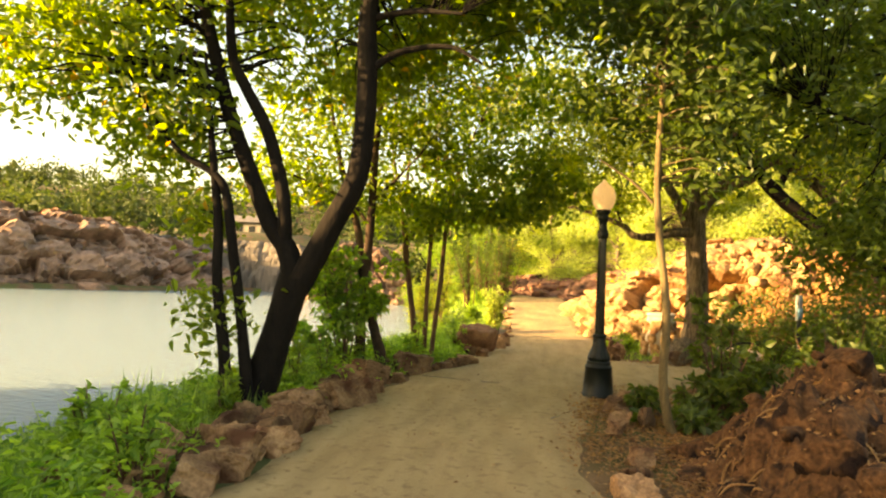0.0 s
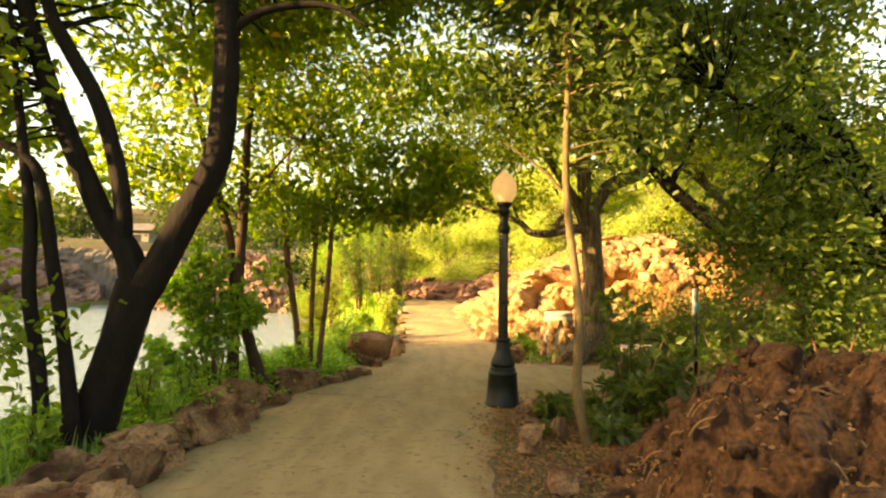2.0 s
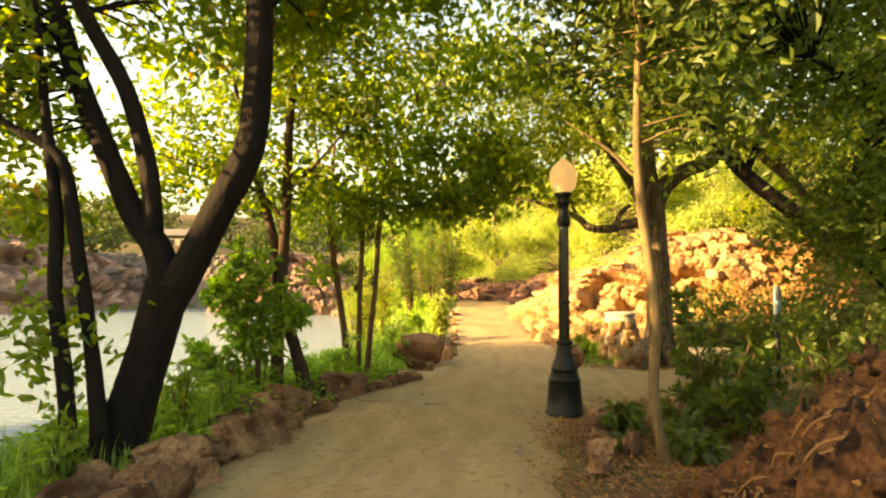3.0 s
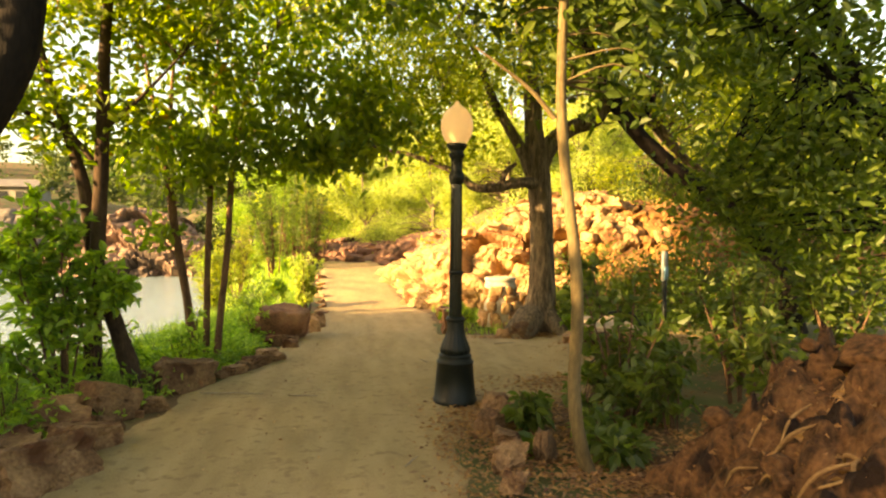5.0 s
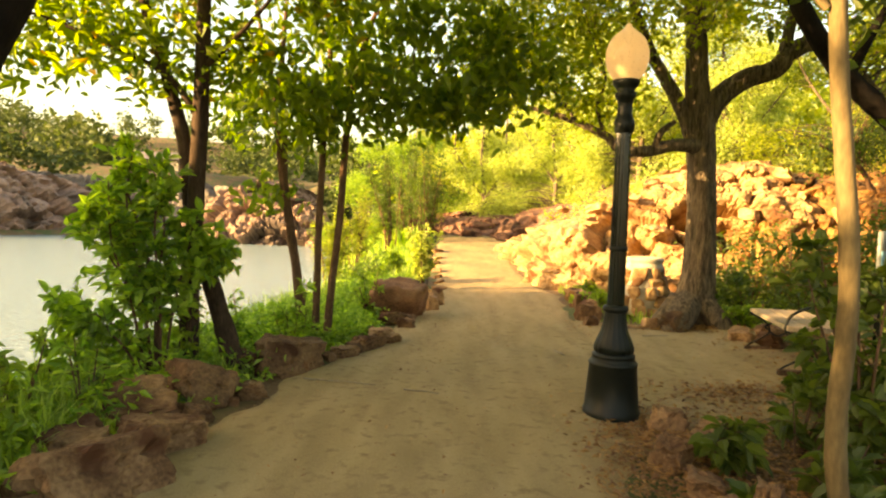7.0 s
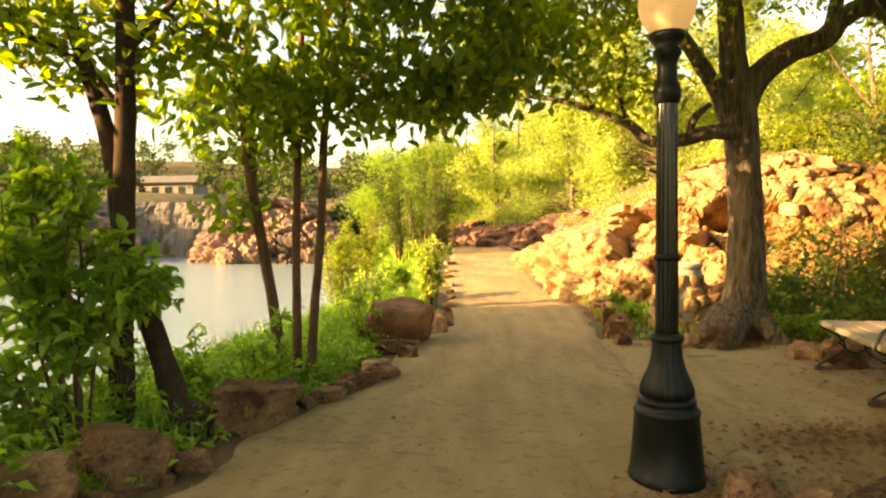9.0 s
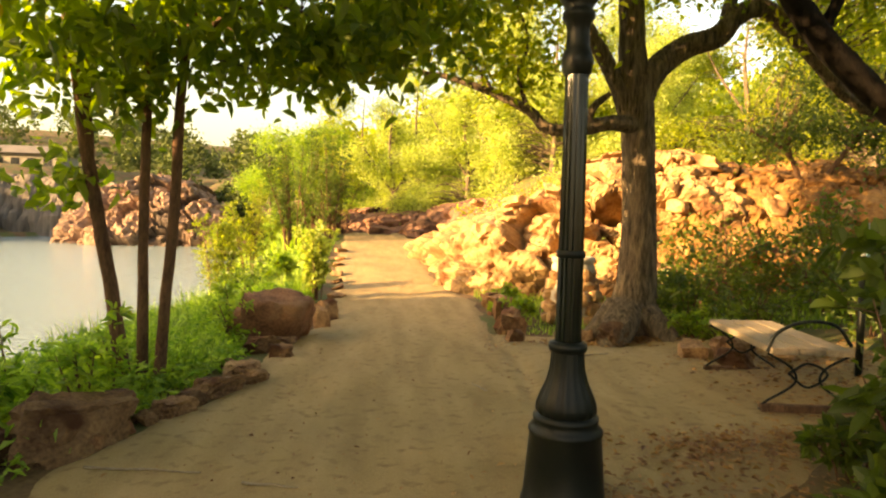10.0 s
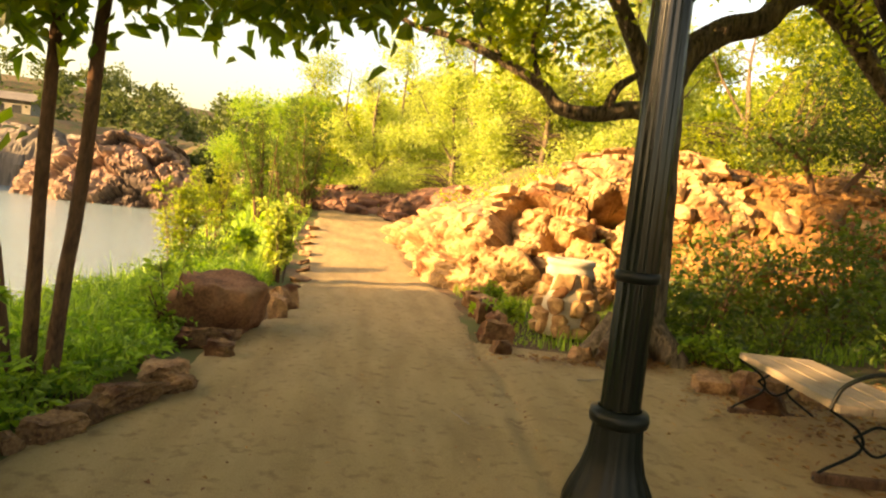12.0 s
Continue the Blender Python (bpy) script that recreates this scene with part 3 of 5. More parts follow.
triple = tree("tree", "slender triple-stemmed tree with drooping broad leaves", (-1.85, 11, -0.2),
    [("stem", [(-2, 10.97, -0.3, 0.065), (-2.1, 10.97, 0.55, 0.055), (-2.19, 10.97, 1.12, 0.052), (-2.3, 10.97, 1.8, 0.05), (-2.37, 10.97, 2.35, 0.035), (-2.44, 10.97, 2.82, 0.03), (-2.58, 10.97, 3.43, 0.025), (-2.76, 11, 4.45, 0.012)]),
     ("stem", [(-2.28, 10.97, 1.75, 0.035), (-2.31, 11, 2.41, 0.032), (-2.34, 11, 3.12, 0.028), (-2.26, 11, 4.25, 0.012)]),
     ("stem", [(-1.9, 11, -0.3, 0.05), (-1.89, 11, 0.65, 0.042), (-1.88, 11, 1.38, 0.04), (-1.84, 11, 2.4, 0.035), (-1.8, 11, 3.11, 0.03), (-1.76, 11, 4.35, 0.012)]),
     ("stem", [(-1.78, 11, -0.3, 0.055), (-1.72, 11, 0.55, 0.045), (-1.64, 11, 1.38, 0.042), (-1.58, 11, 2.4, 0.038), (-1.41, 11, 3.3, 0.03), (-1.06, 11, 4.25, 0.012)]),
     ("branch", [(-1.56, 11, 2.65, 0.022), (-1.06, 11, 3.05, 0.018), (-0.46, 11.05, 2.95, 0.012), (-0.06, 11.1, 2.65, 0.006)])],
    [(0.1, 10.2, 4.6, 1.0, 0.8, 0.6, 44), (-0.76, 11, 2.9, 0.85, 0.7, 0.5, 26), (-1.66, 11, 3.2, 1.1, 0.8, 0.7, 34), (-2.76, 11, 2.65, 0.6, 0.6, 0.5, 26), (-1.36, 11.2, 4.25, 1.5, 1, 0.6, 60), (-1.96, 10.9, 2.25, 0.35, 0.4, 0.3, 16), (-2.41, 10.9, 1.55, 0.2, 0.2, 0.2, 6), (-0.06, 11.1, 3.35, 0.6, 0.6, 0.5, 36), (-0.9, 10.9, 2.5, 0.75, 0.5, 0.25, 16), (-1.8, 10.7, 2.6, 0.6, 0.5, 0.35, 12), (-0.15, 11, 2.65, 0.5, 0.5, 0.3, 14), (0.45, 11, 3.0, 0.5, 0.5, 0.4, 16), (-1.6, 10.3, 2.58, 0.8, 0.4, 0.28, 20), (-0.5, 10.4, 2.62, 0.7, 0.4, 0.28, 20), (-1.2, 10.6, 3.35, 1.0, 0.6, 0.5, 26)],
    M_BARK2, L_TRI, 0.145, 15, 0.16, 14, droop=0.7, slim=0.52)

sapling = tree("tree", "thin pale-barked sapling leaning over the path edge", (1.52, 6.6, -0.15),
    [("trunk", [(1.53, 6.6, -0.25, 0.07), (1.48, 6.6, -0.1, 0.052), (1.40, 6.6, 0.14, 0.046), (1.35, 6.6, 0.52, 0.044), (1.37, 6.6, 1.05, 0.042), (1.335, 6.6, 1.5, 0.04), (1.275, 6.6, 1.97, 0.037), (1.24, 6.6, 2.54, 0.034), (1.27, 6.6, 3.51, 0.028), (1.3, 6.6, 4.03, 0.02), (1.35, 6.6, 5, 0.008)]),
     ("branch", [(1.2, 6.6, 2.3, 0.018), (1.01, 6.6, 2.5, 0.014), (0.65, 6.6, 2.75, 0.006)])],
    [(1.46, 6.8, 3.6, 0.9, 0.9, 0.7, 92), (1.16, 6.7, 4.6, 1.2, 1.1, 0.7, 150), (1.85, 6.9, 2.8, 0.5, 0.5, 0.35, 20)],
    M_SAPLING, L_DARK, 0.105, 22, 0.22, 15)

oak = tree("oak_tree", "stout ridged-bark oak with a flared root base", (3.28, 13.1, -0.2),
    [("trunk", [(3.24, 13.1, -0.32, 0.52), (3.24, 13.1, -0.02, 0.37), (3.26, 13.1, 0.28, 0.285), (3.29, 13.1, 0.73, 0.225), (3.29, 13.1, 1.33, 0.208), (3.26, 13.1, 2.0, 0.2), (3.21, 13.1, 2.6, 0.2), (3.18, 13.1, 3.12, 0.2)]),
     ("limb", [(3.18, 13.1, 2.9, 0.19), (3.12, 13.1, 3.4, 0.165), (3.07, 13.1, 4.1, 0.145), (3.03, 13.2, 4.7, 0.13), (2.91, 13.3, 5.4, 0.1), (2.71, 13.5, 6.53, 0.05)]),
     ("limb", [(3.2, 13.1, 2.82, 0.18), (3.42, 13.1, 3.22, 0.155), (3.8, 13.1, 3.52, 0.142), (4.22, 13.1, 3.68, 0.134), (4.47, 13.1, 3.95, 0.126), (4.85, 13.1, 4.05, 0.115), (5.41, 13.1, 3.63, 0.1), (6.01, 13.1, 3.03, 0.07), (6.61, 13.1, 2.73, 0.035)]),
     ("limb", [(4.3, 13.1, 3.72, 0.09), (4.55, 13.2, 4.63, 0.07), (5.1, 13.3, 5.63, 0.03)]),
     ("limb", [(3.12, 13.1, 2.58, 0.12), (2.94, 13.1, 3.03, 0.1), (2.66, 13.1, 3.5, 0.088), (2.42, 13.1, 3.88, 0.08), (2.11, 13.1, 4.63, 0.05), (1.71, 13, 5.43, 0.02)]),
     ("branch", [(3.12, 13.0, 2.52, 0.105), (2.74, 12.85, 2.51, 0.088), (2.36, 12.8, 2.41, 0.078), (1.98, 12.8, 2.42, 0.066), (1.77, 12.8, 2.6, 0.056), (1.36, 12.8, 2.78, 0.045), (0.85, 12.8, 2.94, 0.034), (0.45, 12.8, 3.0, 0.025), (-0.09, 12.8, 3.2, 0.012)]),
     ("branch", [(2.45, 12.8, 2.42, 0.05), (2.5, 12.7, 2.66, 0.045), (2.68, 12.65, 2.82, 0.03)]),
     ("branch", [(1.75, 12.8, 2.6, 0.03), (1.62, 12.75, 3.0, 0.024), (1.7, 12.7, 3.4, 0.016), (1.5, 12.7, 3.9, 0.008)]),
     ("branch", [(1.36, 12.8, 2.78, 0.022), (1.0, 12.9, 3.25, 0.016), (0.55, 12.9, 3.6, 0.008)]),
     ("root", [(3.0, 12.95, 0.3, 0.16), (2.75, 12.9, 0.02, 0.15), (2.5, 12.9, -0.2, 0.1)]),
     ("root", [(3.3, 12.85, 0.25, 0.16), (3.45, 12.6, 0.0, 0.14), (3.6, 12.4, -0.22, 0.09)]),
     ("root", [(3.11, 12.9, 0.28, 0.2), (2.86, 12.65, 0.03, 0.2), (2.66, 12.45, -0.22, 0.14)])],
    [(2.11, 12.6, 4.63, 1.8, 1.4, 0.9, 170), (4.21, 13.3, 5.23, 2, 1.6, 0.9, 120), (0.61, 12.7, 3.73, 1.2, 1, 0.6, 90), (5.71, 12.8, 4.23, 1.3, 1.2, 0.8, 80), (1.61, 12.8, 3.13, 0.7, 0.5, 0.35, 26), (0.11, 12, 4.93, 1.6, 1.6, 0.7, 110)],
    M_BARK3, L_OAK, 0.10, 28, 0.26, 16, 40, ridged=True)

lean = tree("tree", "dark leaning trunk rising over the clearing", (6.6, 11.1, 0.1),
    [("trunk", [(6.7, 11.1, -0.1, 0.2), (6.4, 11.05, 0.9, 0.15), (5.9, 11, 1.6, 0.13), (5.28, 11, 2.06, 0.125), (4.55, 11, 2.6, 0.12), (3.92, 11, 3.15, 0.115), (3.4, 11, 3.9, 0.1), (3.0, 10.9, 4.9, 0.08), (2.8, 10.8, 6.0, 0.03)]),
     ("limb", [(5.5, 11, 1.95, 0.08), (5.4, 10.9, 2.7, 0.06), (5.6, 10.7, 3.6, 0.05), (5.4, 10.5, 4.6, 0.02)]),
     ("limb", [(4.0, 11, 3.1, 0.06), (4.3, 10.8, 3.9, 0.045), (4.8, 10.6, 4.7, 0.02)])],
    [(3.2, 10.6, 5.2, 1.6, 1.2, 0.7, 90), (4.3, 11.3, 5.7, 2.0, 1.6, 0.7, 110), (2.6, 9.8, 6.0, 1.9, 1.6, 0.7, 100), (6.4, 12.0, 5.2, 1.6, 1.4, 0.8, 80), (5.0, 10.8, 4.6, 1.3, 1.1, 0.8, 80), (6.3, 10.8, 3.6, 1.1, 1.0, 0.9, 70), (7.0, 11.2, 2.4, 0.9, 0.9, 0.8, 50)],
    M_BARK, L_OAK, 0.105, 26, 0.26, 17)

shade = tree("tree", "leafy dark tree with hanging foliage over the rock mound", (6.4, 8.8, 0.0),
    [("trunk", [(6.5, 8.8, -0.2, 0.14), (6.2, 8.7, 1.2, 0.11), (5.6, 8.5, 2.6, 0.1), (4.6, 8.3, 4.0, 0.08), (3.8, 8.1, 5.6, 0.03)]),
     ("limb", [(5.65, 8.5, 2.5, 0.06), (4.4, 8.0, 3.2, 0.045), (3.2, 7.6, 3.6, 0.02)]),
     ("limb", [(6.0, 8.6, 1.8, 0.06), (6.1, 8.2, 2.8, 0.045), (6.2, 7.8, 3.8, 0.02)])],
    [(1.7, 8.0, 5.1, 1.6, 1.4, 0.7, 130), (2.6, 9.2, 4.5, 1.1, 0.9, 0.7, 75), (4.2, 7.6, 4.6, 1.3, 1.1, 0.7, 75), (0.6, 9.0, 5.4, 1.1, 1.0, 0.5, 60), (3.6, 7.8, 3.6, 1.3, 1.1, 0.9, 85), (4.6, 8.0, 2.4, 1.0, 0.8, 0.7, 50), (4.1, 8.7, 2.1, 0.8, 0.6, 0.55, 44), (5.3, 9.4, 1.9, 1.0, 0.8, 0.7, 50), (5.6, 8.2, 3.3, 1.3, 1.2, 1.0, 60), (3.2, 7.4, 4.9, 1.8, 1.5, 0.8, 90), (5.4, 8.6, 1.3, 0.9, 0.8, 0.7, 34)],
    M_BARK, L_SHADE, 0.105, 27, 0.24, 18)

# unseen trees added beyond the near bank, outside the walk's view, to keep the evening sun off the path
for k, (x, y, h) in enumerate([(-13.6, 9.4, 5.3), (-11.4, 7.4, 4.9), (-11.5, 4.0, 5.2), (-10.8, 0.8, 5.0), (-11.6, -2.4, 5.5), (-11.0, -5.8, 5.2), (-11.8, -9.5, 5.6), (-11.2, -13.0, 5.4)]):
    zb, h = -2.6, h * (0.97 if y > 2 else 1.12)
    tree("tree", "unseen dense tree added to shade the path", (x, y, zb),
        [("trunk", [(x, y, zb, 0.2), (x + 0.1, y, 0.4, 0.15), (x, y, h - 0.8, 0.04)])],
        [(x, y, h * 0.42, 1.7, 2.3, h * 0.5, 420), (x, y, 0.0, 1.5, 2.3, 1.5, 220)], M_BARK2, L_DARK, 0.34, 14, 0.3, 40 + k, 8, group="trees on the near bank", twigs=False)

# ---- rocks along the path ----
rrng = np.random.default_rng(21)
BORDER = [  # x, y, length, width, height, turn
    (-2.16, 4.15, 0.34, 0.30, 0.24, 20), (-2.45, 4.0, 0.34, 0.26, 0.28, 70), (-2.75, 4.25, 0.42, 0.34, 0.32, 10), (-2.35, 4.55, 0.46, 0.34, 0.34, -20), (-2.7, 4.75, 0.38, 0.3, 0.24, 40),
    (-2.12, 4.85, 0.36, 0.28, 0.26, 60), (-2.4, 5.05, 0.34, 0.3, 0.22, 0), (-2.3, 5.4, 0.42, 0.32, 0.3, 75), (-2.65, 5.5, 0.4, 0.3, 0.26, 30),
    (-2.42, 6.02, 0.6, 0.4, 0.36, 22), (-2.14, 5.78, 0.4, 0.24, 0.22, 35), (-2.28, 6.45, 0.3, 0.22, 0.18, 35), (-2.1, 6.85, 0.78, 0.34, 0.31, 48), (-2.42, 7.2, 0.5, 0.34, 0.28, 8), (-2.02, 7.45, 0.52, 0.3, 0.26, 42), (-2.14, 7.12, 0.5, 0.24, 0.22, 60),
    (-2.5, 7.95, 0.66, 0.4, 0.34, 15), (-2.22, 8.5, 0.54, 0.4, 0.38, 20), (-1.9, 8.6, 0.26, 0.2, 0.17, 0), (-1.84, 9.5, 0.84, 0.4, 0.42, 60), (-2.2, 9.25, 0.3, 0.24, 0.22, 30), (-1.42, 10.15, 0.34, 0.22, 0.16, 60), (-1.28, 10.7, 0.56, 0.24, 0.18, 50),
    (-1.0, 11.05, 0.34, 0.2, 0.14, 45), (-1.16, 11.3, 0.4, 0.24, 0.16, 40), (-1.12, 12.3, 0.56, 0.36, 0.2, 15), (-0.93, 11.9, 0.24, 0.18, 0.14, 0), (-0.66, 13.75, 0.2, 0.2, 0.38, 10), (-0.62, 14.3, 0.22, 0.2, 0.3, 40), (-0.72, 14.9, 0.4, 0.26, 0.24, 80),
    (-0.66, 15.8, 0.5, 0.28, 0.24, 85), (-0.62, 16.8, 0.5, 0.3, 0.26, 88), (-0.66, 17.9, 0.6, 0.3, 0.24, 90), (-0.72, 19.0, 0.55, 0.34, 0.28, 90), (-0.78, 20.3, 0.6, 0.36, 0.3, 95), (-0.85, 21.7, 0.7, 0.36, 0.34, 90), (-0.85, 23.2, 0.7, 0.4, 0.36, 90), (-0.9, 25.0, 0.9, 0.4, 0.4, 90),
]
for k, (x, y, a, b, c, turn) in enumerate(BORDER):
    y += 0.12
    if y > 14.6:
        a, b, c = a * 0.7, b * 0.65, c * 0.34
    rock("border_rock", (x, y, zg(x, y)), (a * rrng.uniform(0.95, 1.3), b * rrng.uniform(1.1, 1.6), c * rrng.uniform(1.15, 1.5)), 100 + k, M_ROCK, "angular reddish granite rock edging the sandy path", turn + rrng.uniform(-15, 15), 4 if y < 13 else 3, group="rocks edging the path", rough=0.07, cuts=10, square=0.5, sink=0.33, tilt=rrng.uniform(-24, 10), broken=0.2)
rock("boulder", (-1.16, 13.0, -0.11), (1.08, 0.78, 0.66), 7, M_BOULDER, "rounded red-brown granite boulder beside the path", 15, 4, cuts=9, rough=0.07, sink=0.12, square=0.6, smooth=True, broken=0.09)
for k in range(34):
    y = rrng.uniform(3.6, 12.5)
    x = float(xl(y)) - rrng.uniform(0.0, 0.55) * (1.0 if y < 6.5 else 0.5)
    sz = rrng.uniform(0.06, 0.18)
    rock("border_rock", (x, y, zg(x, y)), (sz * 1.4, sz, sz), 400 + k, M_ROCK, "small broken reddish stone among the path edging", rrng.uniform(0, 180), 3, group="rocks edging the path", rough=0.1, sink=0.25, tilt=rrng.uniform(-25, 25), broken=0.2)
for k in range(26):
    y = rrng.uniform(3.7, 5.6)
    x = -2.15 - rrng.uniform(0.0, 0.95)
    sz = rrng.uniform(0.16, 0.36)
    rock("border_rock", (x, y, zg(x, y) + rrng.uniform(0, 0.08)), (sz * 1.4, sz, sz * 0.9), 600 + k, M_ROCK, "jagged tan stone in a loose heap by the path", rrng.uniform(0, 180), 3, group="rocks edging the path", rough=0.08, cuts=9, square=0.48, sink=0.3, tilt=rrng.uniform(-45, 25), broken=0.17)
for k in range(30):
    y = rrng.uniform(-4.0, 3.6)
    x = float(xl(y)) - rrng.uniform(0.0, 0.4)
    sz = rrng.uniform(0.18, 0.42)
    rock("border_rock", (x, y, zg(x, y)), (sz * 1.4, sz, sz * 0.8), 500 + k, M_ROCK, "angular reddish granite rock edging the sandy path", rrng.uniform(0, 180), 3, group="rocks edging the path", rough=0.1, sink=0.25)
EDGE2 = [(0.72, 4.3, 0.34, 0.3, 0.3, 0), (0.78, 4.75, 0.36, 0.26, 0.24, 50), (0.95, 5.4, 0.3, 0.24, 0.2, 20), (0.85, 6.3, 0.26, 0.2, 0.2, 60), (0.95, 6.75, 0.3, 0.24, 0.24, 15), (1.05, 7.15, 0.28, 0.24, 0.22, 70), (1.02, 7.6, 0.26, 0.24, 0.26, 30), (1.25, 8.35, 0.34, 0.24, 0.24, 0), (1.3, 7.8, 0.3, 0.24, 0.2, 0), (1.5, 8.2, 0.24, 0.2, 0.16, 40), (1.25, 6.9, 0.3, 0.2, 0.3, 40),
         (1.75, 13.4, 0.4, 0.3, 0.34, 10), (1.9, 13.9, 0.4, 0.3, 0.36, 40), (1.88, 14.5, 0.45, 0.3, 0.4, 80), (2.0, 15.1, 0.5, 0.36, 0.4, 60), (1.95, 15.7, 0.4, 0.34, 0.4, 20), (1.7, 12.9, 0.24, 0.2, 0.2, 0), (2.75, 12.5, 0.34, 0.3, 0.36, 30), (2.5, 12.75, 0.24, 0.22, 0.22, 0)]
for k, (x, y, a, b, c, turn) in enumerate(EDGE2):
    rock("edging_stone", (x, y, zg(x, y)), (a, b, c), 200 + k, M_ROCK, "rough brown stone at the edge of the dirt", turn, 4 if y < 9 else 3, group="stones on the inner edge", rough=0.09, sink=0.2, broken=0.22)

# ---- crumbling rock mound ----
mound = thing("rock_mound", (2.6, 4.8, 0), "crumbling red-brown rock mound with roots and litter", "rock mound")
mrng = np.random.default_rng(31)
HEAP = [(1.95, 4.5, 0.55, 0.8, 0.62), (2.55, 5.1, 0.7, 0.8, 0.85), (3.5, 4.9, 0.9, 0.9, 0.9), (2.5, 6.0, 0.6, 0.55, 0.72), (3.5, 6.2, 0.8, 0.6, 0.85), (2.3, 3.7, 0.6, 0.6, 0.6), (4.6, 5.3, 0.9, 1.0, 0.9)]
X, Y = np.meshgrid(np.arange(1.05, 6.2, 0.03), np.arange(2.4, 7.2, 0.03))
H = sum(h * np.exp(-((X - x) / a) ** 2 - ((Y - y) / b) ** 2) for x, y, a, b, h in HEAP)
H = 0.95 * np.minimum(H, 0.62 + 0.35 * H)
rug = np.array([noise.ridged_multi_fractal(Vector((px * 1.7, py * 1.7, ph * 1.3)), 0.85, 2.1, 5, 1.0, 2.0) for px, py, ph in zip(X.ravel(), Y.ravel(), H.ravel())]).reshape(X.shape)
clod = np.array([noise.cell_vector(Vector((px * 5 + 0.6 * rr, py * 5, rr)))[0] for px, py, rr in zip(X.ravel(), Y.ravel(), rug.ravel())]).reshape(X.shape)
chunk = np.zeros(X.size)
for fr, am in ((1.7, 0.36), (4.2, 0.20), (10.0, 0.08)):
    for k_, (px, py, ph) in enumerate(zip(X.ravel(), Y.ravel(), H.ravel())):
        dist, near = noise.voronoi(Vector((px * fr, py * fr, ph * fr * 0.8)) + noise.noise_vector(Vector((px, py, ph)) * fr) * 0.3)
        n0 = near[0]
        chunk[k_] += am * (facet(n0, Vector((px * fr, py * fr, ph * fr * 0.8))) - 0.5 - 0.6 * math.exp(-(dist[1] - dist[0]) / 0.05))
Z = 0.70 * H * (0.75 + 0.22 * rug) + 0.72 * chunk.reshape(X.shape) * np.clip(H * 2.2, 0, 1) + 0.03 * clod * np.clip(H * 4, 0, 1) - 0.12 * (H < 0.06)
Z = Z + height(X, Y) - 0.04
HEAP_Z = Z
v = np.stack([X - 2.6, Y - 4.8, Z], -1).reshape(-1, 3)
i = np.arange(len(v)).reshape(X.shape)
mesh_object("mound_body", v, np.stack([i[:-1, :-1], i[:-1, 1:], i[1:, 1:], i[1:, :-1]], -1).reshape(-1, 4), M_MOUND, mound)


def heap_z(x, y):
    return float(HEAP_Z[min(max(int((y - 2.4) / 0.03), 0), HEAP_Z.shape[0] - 1), min(max(int((x - 1.05) / 0.03), 0), HEAP_Z.shape[1] - 1)])


for k in range(84):
    x, y = mrng.uniform(1.35, 4.4), mrng.uniform(3.2, 6.4)
    sz = mrng.uniform(0.05, 0.3)
    v = rock_shape((sz * 1.4, sz, sz * 0.9), mrng, 3, 8, 0.15)
    R = np.array(Euler((mrng.uniform(-0.6, 0.6), mrng.uniform(-0.6, 0.6), mrng.uniform(0, 3))).to_matrix())
    ob = mesh_object("rock", v @ R.T, ICO[3][1], M_MOUND, mound)
    ob.location = (x - 2.6, y - 4.8, heap_z(x, y) + 0.05 * sz)
for k in range(90):
    x, y = mrng.uniform(1.3, 3.4), mrng.uniform(3.4, 5.8)
    z = heap_z(x, y)
    a = mrng.uniform(0, 6.28)
    l_ = mrng.uniform(0.1, 0.3)
    x2, y2 = x + l_ * math.cos(a), y + l_ * math.sin(a)
    z2 = heap_z(x2, y2)
    vv, ff = tube(spline([(x - 2.6, y - 4.8, z + 0.01, 0.006), ((x + x2) / 2 - 2.6 + mrng.uniform(-0.04, 0.04), (y + y2) / 2 - 4.8, (z + z2) / 2 + 0.05, 0.010), (x2 - 2.6, y2 - 4.8, z2 + 0.005, 0.003)], 4), 5)
    mesh_object("root", vv, ff, M_ROOT, mound)

